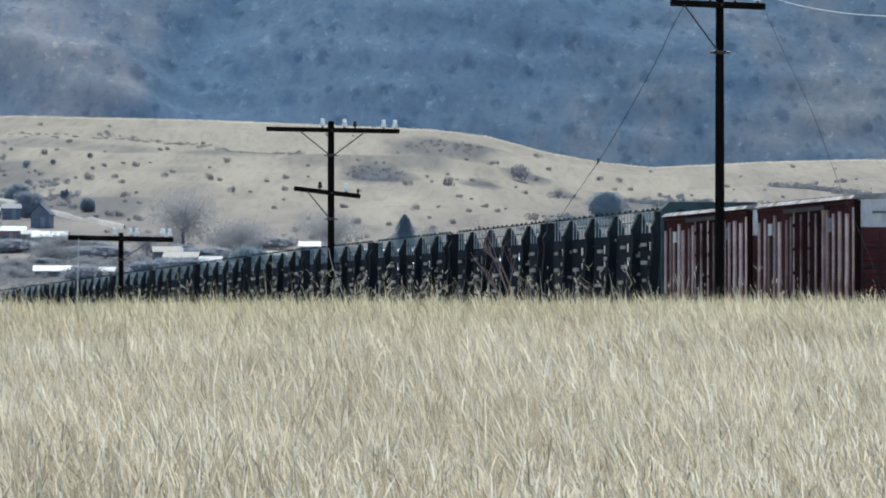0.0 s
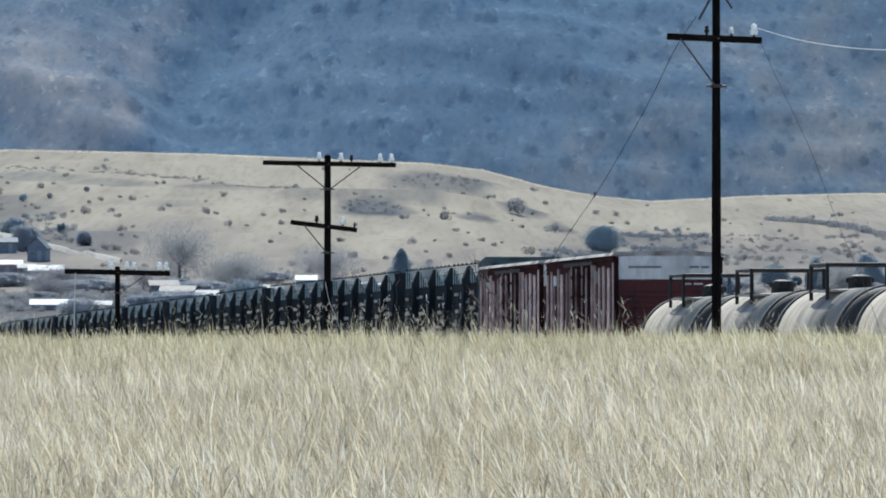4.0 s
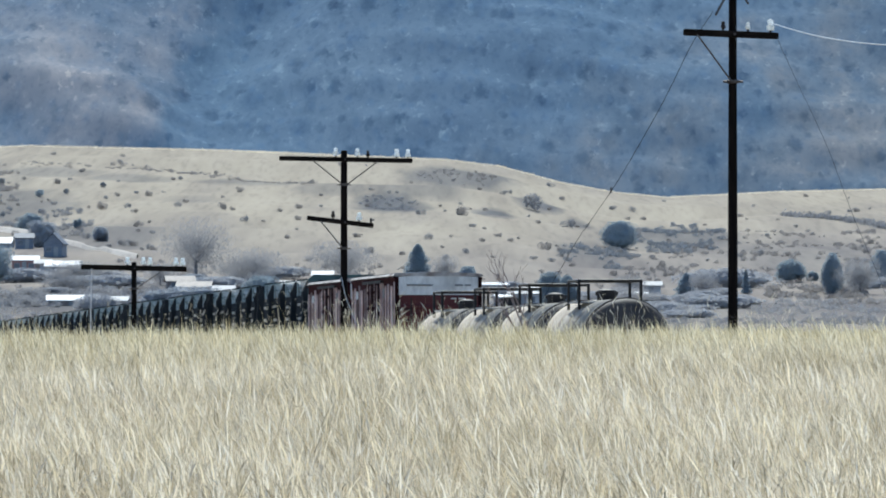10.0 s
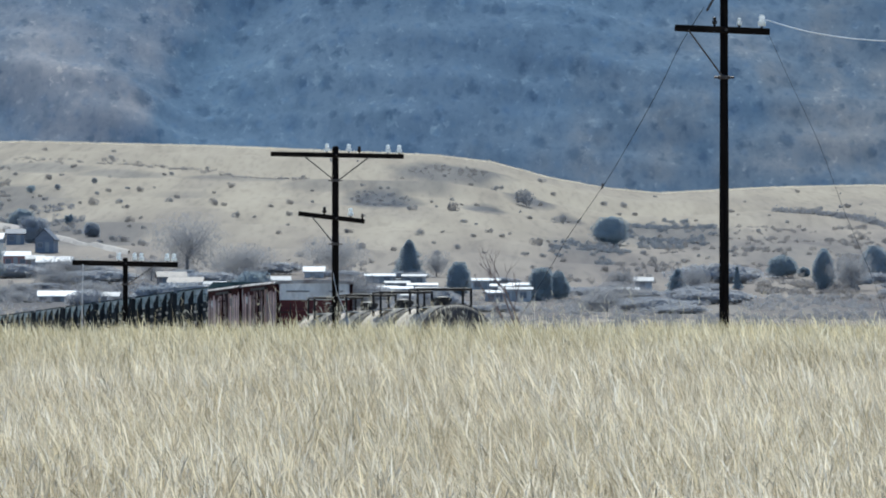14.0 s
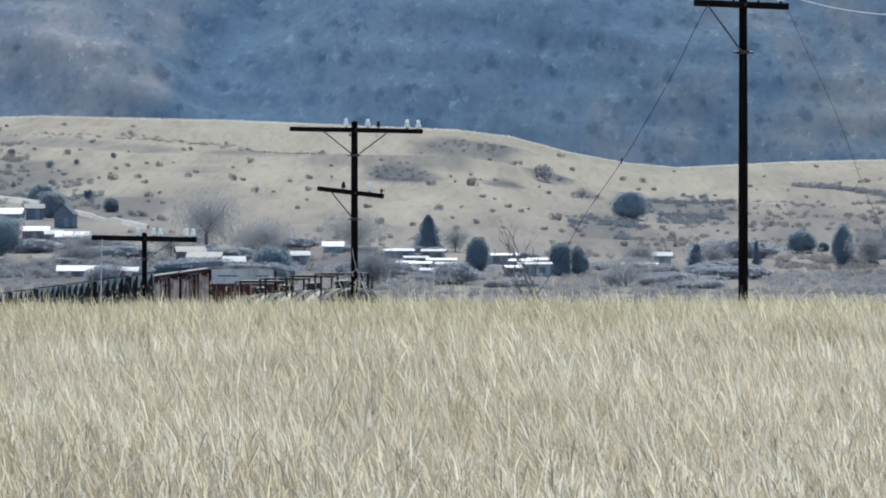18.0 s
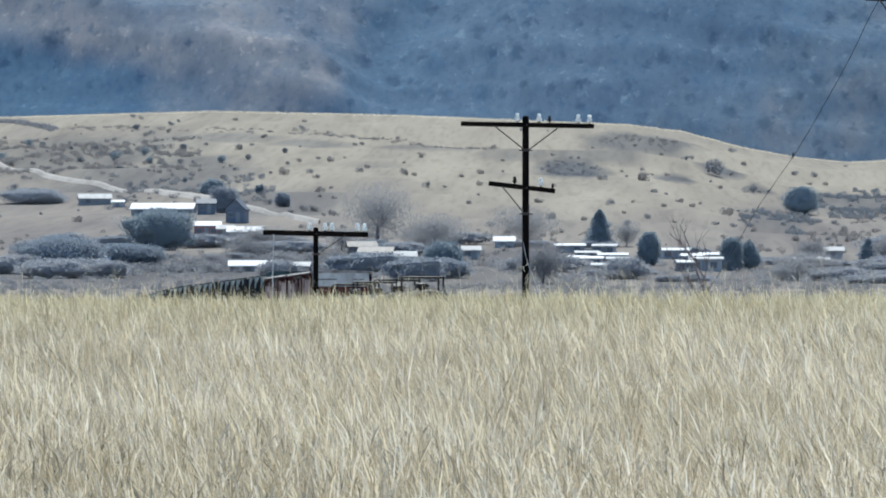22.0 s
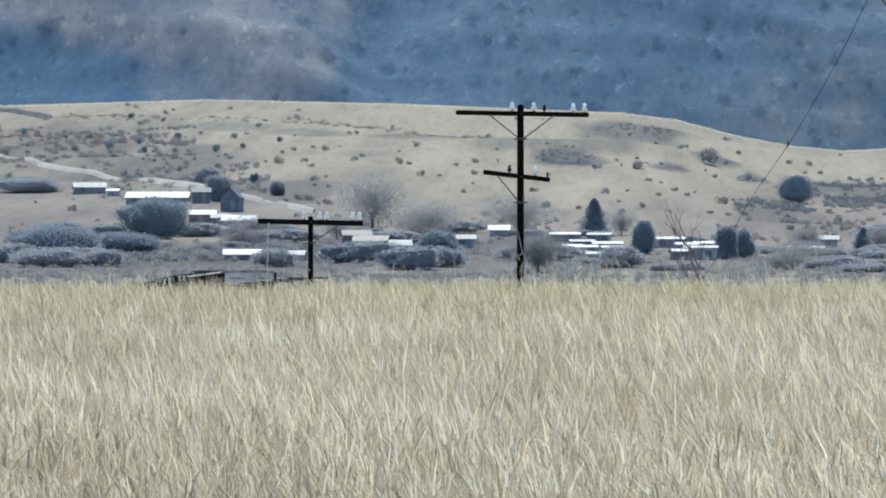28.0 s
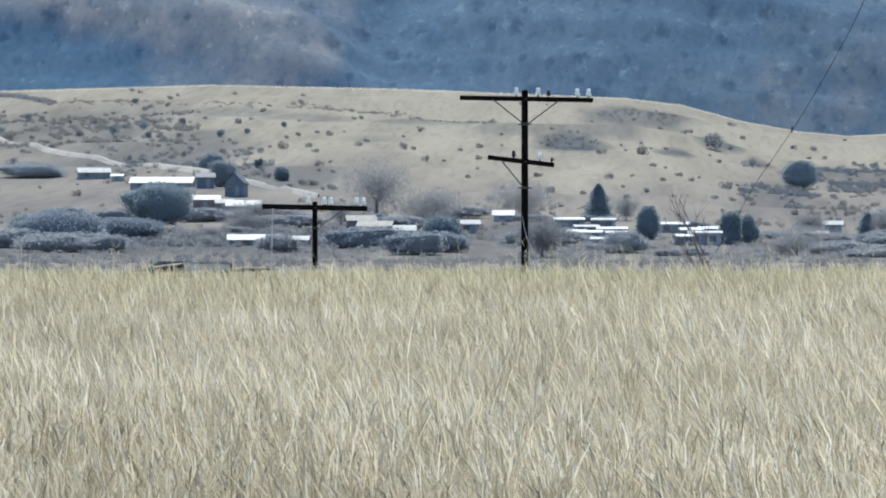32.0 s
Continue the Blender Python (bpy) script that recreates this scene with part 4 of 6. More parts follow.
def build_poles():
    g, d = GLASS, DARK_PORCELAIN
    a = pole_at(4.41, 112.5, 8.36, "tall black wooden utility pole with two crossarms", 0.066)
    crossarm(a, 8.21, -1.87, 1.93, 0.0, ((-1.5, g, 1.0), (-0.9, g, 1.0), (0.55, g, 1.0), (1.1, d, 0.9), (1.6, g, 1.0)), ((-0.69, 0.56), (0.66, 0.58)))
    crossarm(a, 6.83, -0.82, 0.71, 0.035, ((-0.18, d, 0.7), (0.22, g, 0.7), (0.585, g, 1.1)), ((-0.61, 0.75),))
    bm = bmesh.new()
    add_rod(bm, (-0.05, -0.15, 7.60), (-0.31, -0.2, 7.13), 0.02, sides=6)
    part("loose_strut", bm, GALVANISED, a)
    bm = bmesh.new()
    add_rod(bm, (0.05, -0.15, 7.58), (0.22, -0.2, 7.31), 0.016, sides=6)
    part("loose_strut", bm, GALVANISED, a)
    b = pole_at(-2.55, 160.9, 6.41, "black wooden utility pole with two tilted crossarms")
    crossarm(b, 6.23, -1.5, 1.55, 0.015, ((-0.21, g, 1.1), (0.29, g, 1.1), (0.53, d, 0.8), (1.19, g, 1.1), (1.45, g, 1.1)), ((-0.75, 0.57), (0.75, 0.57)))
    crossarm(b, 4.80, -0.87, 0.66, 0.115, ((-0.27, d, 0.85), (0.33, g, 1.1), (0.6, d, 0.5)), ((-0.57, 0.59),))
    c = pole_at(-9.45, 207.3, 4.53, "black wooden utility pole with one crossarm")
    crossarm(c, 4.38, -1.57, 1.53, 0.02, ((-0.2, g, 1.35), (0.26, g, 1.35), (0.46, g, 1.35), (1.22, g, 1.4), (1.42, g, 1.4)), ((0.85, 0.6),), 0.15)
    near = pole_at(11.5, 64.0, 9.9, "black wooden utility pole standing in dry grass")
    crossarm(near, 9.7, -1.55, 1.55, 0.0, ((-1.2, g, 1.0), (-0.5, g, 1.0), (0.5, g, 1.0), (1.2, g, 1.0)), ((-0.7, 0.57), (0.7, 0.57)))
    crossarm(near, 8.3, -0.8, 0.8, 0.0, ((-0.5, g, 1.0), (0.55, g, 1.2)), ((-0.5, 0.6),))
    # the one live-looking span, and the broken wires
    cable("line_wire", [(4.98, 112.4, 7.02), (5.64, 107.5, 6.55), (6.45, 101.5, 6.16), (7.8, 92, 5.75), (9.4, 80, 6.1), (12.1, 64, 8.5)], 0.008, BRIGHT_WIRE, "bright sagging wire between two poles")
    cable("slack_wire", [(4.09, 112.4, 7.19), (3.79, 114, 6.71), (3.52, 117, 6.09), (3.16, 121, 5.37), (2.91, 132, 4.82), (2.45, 142, 4.08), (2.16, 149, 3.5),
                         (1.81, 155, 2.84), (1.48, 160, 2.2), (1.0, 168, 0.6), (0.7, 174, -2.8)], 0.006, WIRE, "broken slack wire trailing from the tall pole")
    bm = bmesh.new()
    add_lathe(bm, [(0.008, -0.06), (0.017, -0.035), (0.018, 0.03), (0.008, 0.06)], 10, Matrix.Translation((2.90, 132, 4.83)))
    tagged(part("splice", bm, GALVANISED, None), "dull grey splice sleeve on the slack wire", "splice")
    cable("slack_wire", [(5.1, 112.4, 6.8), (5.35, 110, 5.9), (5.65, 107.5, 4.9), (5.9, 105, 3.8), (6.2, 102, 2.6), (6.45, 99, 1.2), (6.6, 97, 0.1)], 0.0035, WIRE,
          "thin broken wire hanging from the tall pole")
    cable("hanging_wire", [(-10.67, 206.9, 4.36), (-10.70, 206.9, 2.5), (-10.64, 206.9, 0.0), (-10.68, 206.9, -4.2)], 0.018, PALE_WIRE, "pale wire hanging from a crossarm end")
    cable("hanging_wire", [(-2.6, 160.5, 3.55), (-2.5, 160.2, 3.1), (-2.3, 159.6, 2.6), (-2.05, 159, 1.6), (-1.9, 158.6, -2.2)], 0.007, PALE_WIRE, "pale slack wire beside a pole")


build_track()
TRAIN = build_train()
build_poles()


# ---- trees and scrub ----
# Distance haze is put into these leaf colours: pale and blue-grey, well above foliage.
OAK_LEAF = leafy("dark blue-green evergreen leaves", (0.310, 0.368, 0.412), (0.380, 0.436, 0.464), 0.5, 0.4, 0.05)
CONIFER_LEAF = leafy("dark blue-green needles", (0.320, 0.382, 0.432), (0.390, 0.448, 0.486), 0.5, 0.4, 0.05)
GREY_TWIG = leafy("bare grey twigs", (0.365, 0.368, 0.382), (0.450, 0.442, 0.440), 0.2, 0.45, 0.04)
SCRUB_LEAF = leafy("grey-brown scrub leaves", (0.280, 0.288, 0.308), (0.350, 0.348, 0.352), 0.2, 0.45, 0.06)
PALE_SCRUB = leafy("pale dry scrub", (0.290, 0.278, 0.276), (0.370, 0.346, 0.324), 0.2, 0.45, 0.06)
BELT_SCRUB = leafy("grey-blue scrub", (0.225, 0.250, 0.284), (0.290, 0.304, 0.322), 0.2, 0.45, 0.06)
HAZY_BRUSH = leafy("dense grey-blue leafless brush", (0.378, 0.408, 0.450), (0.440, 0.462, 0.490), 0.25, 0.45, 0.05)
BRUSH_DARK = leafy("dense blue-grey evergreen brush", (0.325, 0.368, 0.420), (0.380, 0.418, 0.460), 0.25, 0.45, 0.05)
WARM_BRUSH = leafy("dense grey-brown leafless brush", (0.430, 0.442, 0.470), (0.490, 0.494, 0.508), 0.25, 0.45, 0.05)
BARK = worn("grey bark", (0.17, 0.175, 0.195), (0.21, 0.215, 0.235), 3, stretch=(4, 4, 0.6))
PALE_TWIG = worn("pale dry twigs", (0.78, 0.72, 0.60), (0.6, 0.55, 0.46), 4)
ASH_TWIG = worn("red-brown sapling bark", (0.30, 0.235, 0.215), (0.22, 0.175, 0.165), 4)


def leaf_cloud(name, spots, sizes, material, seed, stretch=1.0, slim=0.5, core=None):
    """Small leaf clumps, each a bent pair of faces, at spots, round a solid inner mass if one is given; one mesh."""
    rng = np.random.RandomState(seed)
    n = len(spots)
    d1 = rng.normal(size=(n, 3))
    d1 /= np.linalg.norm(d1, axis=1)[:, None]
    d2 = np.cross(d1, rng.normal(size=(n, 3)))
    d2 /= np.linalg.norm(d2, axis=1)[:, None]
    d1[:, 2] *= stretch
    s = np.asarray(sizes)[:, None]
    v = np.stack([spots - d1 * s, spots + d2 * s * slim, spots + d1 * s, spots - d2 * s * slim], 1).reshape(-1, 3)
    f = [(4 * i, 4 * i + 1, 4 * i + 2, 4 * i + 3) for i in range(n)]
    if core:
        f += [tuple(k + len(v) for k in face) for face in core[1]]
        v = np.concatenate([v, core[0]])
    me = bpy.data.meshes.new(name)
    me.from_pydata(v.tolist(), [], f)
    if core:
        me.polygons.foreach_set("use_smooth", [i >= n for i in range(len(f))])
    me.materials.append(material)
    return me


def inner_mass(reach, around=24, up=16):
    """A closed skin round the origin: reach(directions) gives each direction's point."""
    a, h = np.meshgrid(np.linspace(0, 2 * np.pi, around, endpoint=False), np.linspace(0.04, np.pi - 0.04, up))
    d = np.stack([np.sin(h) * np.cos(a), np.sin(h) * np.sin(a), np.cos(h)], -1).reshape(-1, 3)
    faces = [(i * around + j, (i + 1) * around + j, (i + 1) * around + (j + 1) % around, i * around + (j + 1) % around)
             for i in range(up - 1) for j in range(around)]
    return reach(d), faces


def lumps(rng, n, centres, radii, flat=0.85):
    """Points in the outer shells of several overlapping lumps."""
    k = rng.randint(0, len(centres), n)
    d = rng.normal(size=(n, 3))
    d /= np.linalg.norm(d, axis=1)[:, None]
    r = radii[k] * rng.uniform(0.35, 1.05, n) ** 0.5
    d[:, 2] *= flat
    return centres[k] + d * r[:, None]


def tree(name, label, x, y, width, tall, leaf, seed, leaves=1500, shape="round"):
    """A tapered trunk with limbs under an uneven crown."""
    leaves = int(leaves * (2.8 if shape == "bare" else 3.6))
    rng = np.random.RandomState(seed)
    top = tagged(new(name), label, "tree")
    top.matrix_basis = pose(x, y, float(ground(x, y)) - 0.15, 0, 0, rng.uniform(0, 360))
    r = width / 2 * (1.06 if shape == "round" else 1.0)
    d = rng.normal(size=(leaves, 3))
    d /= np.linalg.norm(d, axis=1)[:, None]
    # an uneven outline from many swellings, broad and narrow
    axes = rng.normal(size=(7 if shape == "bare" else 44, 3))
    axes /= np.linalg.norm(axes, axis=1)[:, None]
    heights, narrow = rng.uniform(-0.30, 0.34, len(axes)), rng.uniform(7, 40, len(axes))

    def swell(q):
        return 1 + (heights * np.exp((q @ axes.T - 1) * narrow)).sum(1)

    core = None
    if shape == "round":
        def skin(q, out=0.84):
            p = q * (out * swell(q))[:, None] * np.array([r * 0.92, r * 0.92, tall * 0.47])
            p[:, :2] *= (1.0 + 0.30 * np.clip(-q[:, 2:3], 0, 1))
            return p + np.array([0, 0, tall * 0.50])
        core = inner_mass(skin)
        pts = skin(d, rng.uniform(0.55, 1.09, leaves) ** 0.6) + rng.normal(0, 0.03 * r, (leaves, 3))
    elif shape == "cone":
        def skin(q, out=0.6):
            h = (q[:, 2] + 1) / 2
            a = np.arctan2(q[:, 1], q[:, 0])
            tier = 0.84 + 0.16 * np.sin(h * 22 + 1.5 * np.sin(a * 3))
            rr = 1.5 * r * (1 - h) ** 0.66 * tier * swell(q) * out
            return np.stack([rr * np.cos(a), rr * np.sin(a), (0.05 + 0.95 * h) * tall], 1)
        core = inner_mass(skin)
        pts = skin(d, rng.uniform(0.5, 1.08, leaves) ** 0.6) + rng.normal(0, 0.03 * r, (leaves, 3))
    else:
        reach = swell(d) * 1.22 * rng.beta(2.2, 1.9, leaves)
        pts = d * reach[:, None] * np.array([r, r, tall * 0.46]) + np.array([0, 0, tall * 0.54])
        pts[:, :2] *= (0.45 + 0.55 * np.clip(pts[:, 2] / tall / 0.5, 0, 1))[:, None]
    size = 0.34 if shape == "bare" else 0.14
    pts[:, 2] = np.clip(pts[:, 2], 0.02 * tall, tall)
    fan_out = shape == "bare"
    crown = new("crown", leaf_cloud("crown", pts, size * rng.uniform(0.5, 1.4, leaves), leaf, seed + 1, 1.3 if fan_out else 1.0, 0.07 if fan_out else 0.6, core))
    crown.parent = top
    bm = bmesh.new()
    fork = Vector((0.02 * r, 0, tall * (0.34 if shape != "cone" else 0.9)))
    add_rod(bm, (0, 0, 0), fork, 0.032 * tall, 0.018 * tall if shape != "cone" else 0.01, 8)
    if shape != "cone":
        for i in range(9):
            a = rng.uniform(0, 2 * np.pi)
            tip = Vector((r * 0.7 * math.cos(a), r * 0.7 * math.sin(a), tall * rng.uniform(0.55, 0.9)))
            add_rod(bm, fork * rng.uniform(0.7, 1.0), tip, 0.005 * tall, 0.0015 * tall, 5)
    part("trunk", bm, BARK, top)
    return top


def build_trees():
    oak = "dense dark evergreen oak among the houses"
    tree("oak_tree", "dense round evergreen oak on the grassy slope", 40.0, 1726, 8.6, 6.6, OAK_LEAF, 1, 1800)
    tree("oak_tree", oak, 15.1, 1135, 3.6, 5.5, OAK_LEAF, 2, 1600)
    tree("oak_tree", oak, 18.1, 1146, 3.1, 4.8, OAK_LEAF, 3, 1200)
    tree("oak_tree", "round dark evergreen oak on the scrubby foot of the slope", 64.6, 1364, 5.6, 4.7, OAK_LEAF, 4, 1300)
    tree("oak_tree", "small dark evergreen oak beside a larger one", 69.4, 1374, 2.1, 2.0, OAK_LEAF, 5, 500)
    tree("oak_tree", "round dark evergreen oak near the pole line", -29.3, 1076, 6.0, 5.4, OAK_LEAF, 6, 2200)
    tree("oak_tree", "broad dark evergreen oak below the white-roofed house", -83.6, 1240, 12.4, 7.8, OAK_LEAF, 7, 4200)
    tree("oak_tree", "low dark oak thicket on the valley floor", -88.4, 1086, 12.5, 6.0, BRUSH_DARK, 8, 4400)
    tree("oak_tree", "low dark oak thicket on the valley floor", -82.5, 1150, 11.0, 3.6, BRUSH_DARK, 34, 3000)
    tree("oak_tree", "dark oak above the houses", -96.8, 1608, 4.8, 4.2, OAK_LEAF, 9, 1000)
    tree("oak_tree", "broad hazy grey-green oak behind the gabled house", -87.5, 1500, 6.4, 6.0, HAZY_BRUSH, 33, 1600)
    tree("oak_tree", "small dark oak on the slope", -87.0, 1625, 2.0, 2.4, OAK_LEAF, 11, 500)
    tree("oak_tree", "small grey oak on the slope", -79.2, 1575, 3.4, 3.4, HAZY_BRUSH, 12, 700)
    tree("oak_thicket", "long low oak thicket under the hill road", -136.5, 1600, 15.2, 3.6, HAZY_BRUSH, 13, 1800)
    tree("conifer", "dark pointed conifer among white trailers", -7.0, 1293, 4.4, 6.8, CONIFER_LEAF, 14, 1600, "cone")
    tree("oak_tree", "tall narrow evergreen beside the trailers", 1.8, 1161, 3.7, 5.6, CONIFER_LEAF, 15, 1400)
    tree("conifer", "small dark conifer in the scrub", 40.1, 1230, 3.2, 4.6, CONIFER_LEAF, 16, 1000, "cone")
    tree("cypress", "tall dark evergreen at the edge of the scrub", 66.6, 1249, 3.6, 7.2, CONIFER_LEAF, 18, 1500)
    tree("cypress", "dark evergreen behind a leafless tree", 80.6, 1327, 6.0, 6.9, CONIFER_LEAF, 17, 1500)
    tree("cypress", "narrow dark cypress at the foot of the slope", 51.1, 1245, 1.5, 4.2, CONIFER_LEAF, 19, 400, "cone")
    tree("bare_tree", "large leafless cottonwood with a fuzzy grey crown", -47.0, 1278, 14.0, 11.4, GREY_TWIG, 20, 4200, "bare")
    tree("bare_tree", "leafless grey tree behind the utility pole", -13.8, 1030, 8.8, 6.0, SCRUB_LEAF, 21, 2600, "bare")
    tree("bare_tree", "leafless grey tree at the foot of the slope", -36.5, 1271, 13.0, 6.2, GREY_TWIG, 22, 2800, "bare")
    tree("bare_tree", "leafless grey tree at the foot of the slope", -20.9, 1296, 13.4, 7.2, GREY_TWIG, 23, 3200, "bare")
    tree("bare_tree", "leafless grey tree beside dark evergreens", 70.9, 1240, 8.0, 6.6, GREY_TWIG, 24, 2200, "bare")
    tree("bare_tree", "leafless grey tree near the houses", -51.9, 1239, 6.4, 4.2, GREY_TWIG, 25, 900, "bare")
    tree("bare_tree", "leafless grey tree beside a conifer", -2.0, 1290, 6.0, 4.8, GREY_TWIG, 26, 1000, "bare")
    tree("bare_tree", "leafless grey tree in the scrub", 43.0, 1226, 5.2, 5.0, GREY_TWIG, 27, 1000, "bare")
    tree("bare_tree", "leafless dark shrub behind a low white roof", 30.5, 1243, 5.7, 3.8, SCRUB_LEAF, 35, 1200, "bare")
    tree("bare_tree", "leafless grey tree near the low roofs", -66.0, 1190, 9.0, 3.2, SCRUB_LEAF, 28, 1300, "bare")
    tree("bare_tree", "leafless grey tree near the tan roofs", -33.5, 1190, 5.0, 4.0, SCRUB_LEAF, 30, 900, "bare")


# bushes on the ridge: x, y and half width
BUSHES_LEFT = [
    (-176, 2046, 1.8), (-173, 2047, 1.3), (-175, 1948, 1.7), (-158, 1941, 1.0), (-151, 1916, 1.5), (-142, 1921, 1.8), (-137, 1952, 1.8), (-131, 1904, 1.7),
    (-126, 1881, 1.1), (-154, 2167, 1.2), (-142, 2138, 1.0), (-129, 1992, 1.6), (-123, 1897, 1.1), (-111, 1898, 2.0), (-105, 1915, 1.4), (-113, 1994, 1.3),
    (-124, 2023, 0.8), (-98, 1975, 1.4), (-111, 2097, 1.2), (-83, 1584, 1.0), (-73, 1554, 1.4), (-64, 1480, 0.9), (-113, 1790, 0.7), (-94, 1892, 0.8),
    (-90, 1796, 1.4), (-94, 1804, 0.6), (-81, 1779, 1.0), (-75, 1727, 0.6), (-112, 1807, 0.6), (-60, 1816, 1.3), (-52, 1735, 1.0), (-38, 1600, 0.8)]
BUSHES_RIGHT = [
    (-41, 1840, 1.0), (-25, 1584, 0.8), (-9, 1817, 1.3), (2, 1820, 1.9), (4, 1743, 1.0), (7, 2079, 0.8), (21, 1974, 3.2), (30, 2233, 1.4),
    (32, 2112, 1.2), (47, 2112, 1.2), (53, 2115, 1.2), (49, 2019, 0.8), (29, 1829, 1.9), (20, 1595, 1.5), (17, 1540, 0.9), (21, 1543, 0.9),
    (24, 1611, 0.9), (2, 1538, 0.9), (-3, 1562, 0.6), (10, 1679, 0.9), (-153, 2160, 1.4), (-86, 1615, 0.9), (-79, 1574, 1.4)]


def build_shrubs():
    """Grey leafless shrubs that fill the gaps between the houses, from four models."""
    rng = random.Random(23)
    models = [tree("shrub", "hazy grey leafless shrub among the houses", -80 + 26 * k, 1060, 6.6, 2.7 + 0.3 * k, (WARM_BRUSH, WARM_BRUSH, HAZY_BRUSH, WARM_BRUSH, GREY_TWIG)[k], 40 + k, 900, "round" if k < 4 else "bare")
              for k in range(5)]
    for ob in models:
        tagged(ob, category="shrub", group="shrubs of the valley")
    for i in range(96):
        y = rng.uniform(1035, 1300)
        x = rng.uniform(-96, 68) / 1000 * y
        if (y < 1112 and -60 < 1000 * x / y < -45) or y < 1260 and (-78 < 1000 * x / y < -62 or -31 < 1000 * x / y < -24 or 44 < 1000 * x / y < 62 or 10 < 1000 * x / y < 18):
            continue
        s = rng.uniform(0.4, 1.05) if not -12 < x / y * 1000 < 13 else 0.4
        ob = copy_thing(rng.choice(models), Matrix())
        ob.matrix_basis = pose(x, y, float(ground(x, y)) - 0.15, 0, 0, rng.uniform(-25, 25)) @ Matrix.Diagonal((s * rng.uniform(1.1, 2.5), s * 1.2, s * rng.uniform(0.65, 1.1), 1))


def build_bushes():
    kinds = []
    for k in range(6):
        rng = np.random.RandomState(60 + k)
        m = 5
        a = rng.uniform(0, 2 * np.pi, m)
        c = np.stack([0.5 * np.cos(a), 0.5 * np.sin(a), rng.uniform(0.35, 0.75, m)], 1)
        pts = lumps(rng, 600, c, rng.uniform(0.35, 0.55, m), 0.9)
        pts[:, 2] = np.clip(pts[:, 2], 0.0, 2)
        kinds.append(leaf_cloud("bush", pts, rng.uniform(0.05, 0.11, 600), (PALE_SCRUB, PALE_SCRUB, SCRUB_LEAF, SCRUB_LEAF, BELT_SCRUB, OAK_LEAF)[k], 80 + k))
    rng = random.Random(17)
    sites = [(x, y, s, 4 + (s > 1.6) if s > 1.35 and x < -90 else rng.randrange(4)) for x, y, s in BUSHES_LEFT + BUSHES_RIGHT]
    while len(sites) < 290:
        y = rng.uniform(1420, 2270)
        b = rng.uniform(-98, 68)
        dense = 1.0 if b < -62 else 0.5 if y < 2080 else 0.22
        if rng.random() < dense:
            sites.append((b / 1000 * y, y, rng.uniform(0.4, 1.1) * (1.5 if b < -66 and rng.random() < 0.3 else 1), rng.randrange(4 if b > -60 else 5)))
    for x, y, s, k in sites:
        ob = new("bush", kinds[k])
        ob.matrix_basis = pose(x, y, float(ground(x, y)) - 0.1, 0, 0, rng.uniform(0, 360)) @ Matrix.Diagonal((s * 1.2, s * 1.2, s * rng.uniform(1.0, 1.5), 1))
        tagged(ob, "dark evergreen bush on the pale slope" if k > 3 else "grey-brown scrub bush on the pale slope", "bush", "bushes on the ridge")


def scrub_zone(label, b0, b1, y0, y1, count, size, seed, material, clump=0.0, per=70, oval=False):
    """Low scrub nobody could count, between two bearings and two depths."""
    rng = np.random.RandomState(seed)
    y = rng.uniform(y0, y1, count * 2)
    b = rng.uniform(b0, b1, count * 2)
    x = b / 1000 * y
    keep = waves(x, y * 0.14, 22, seed + 3, 3) + rng.normal(0, 0.12, len(x)) > clump
    if oval:
        keep &= ((b - (b0 + b1) / 2) / (b1 - b0)) ** 2 + ((y - (y0 + y1) / 2) / (y1 - y0)) ** 2 + 0.08 * waves(x, y * 0.2, 14, seed + 9, 3) + rng.normal(0, 0.04, len(x)) < 0.2
    x, y = x[keep][:count], y[keep][:count]
    c = np.stack([x, y, ground(x, y)], 1)
    s = size * rng.uniform(0.5, 1.5, len(x))
    off = rng.normal(size=(len(x), per, 3))
    off = off / np.linalg.norm(off, axis=2)[..., None] * rng.uniform(0, 1, (len(x), per, 1)) ** 0.45
    off = off * np.array([1.0, 1.0, 0.62]) + np.array([0, 0, 0.35])
    off[..., 2] = np.abs(off[..., 2])
    pts = (c[:, None] + off * s[:, None, None]).reshape(-1, 3)
    me = leaf_cloud("scrub", pts, np.repeat(s * 13.5 / per, per) * rng.uniform(0.6, 1.4, len(pts)), material, seed + 1)
    tagged(new("scrub", me), label, "scrub", kind="stuff")


def scrub_line(label, way, count, size, seed, material, spread=3.0, per=50):
    """A broken line of low brush along a way of x, y points."""
    rng = np.random.RandomState(seed)
    w = np.array(way, float)
    f = np.sort(rng.uniform(0, len(w) - 1, count))
    x = np.interp(f, np.arange(len(w)), w[:, 0])
    y = np.interp(f, np.arange(len(w)), w[:, 1]) + rng.normal(0, spread, count)
    s = size * rng.uniform(0.5, 1.4, count)
    off = rng.normal(size=(count, per, 3)) * np.array([0.55, 0.55, 0.28])
    off[..., 2] = np.abs(off[..., 2])
    pts = (np.stack([x, y, ground(x, y)], 1)[:, None] + off * s[:, None, None]).reshape(-1, 3)
    me = leaf_cloud("scrub", pts, np.repeat(s * 0.2, per) * rng.uniform(0.6, 1.4, len(pts)), material, seed + 1)
    tagged(new("scrub", me), label, "scrub", kind="stuff")


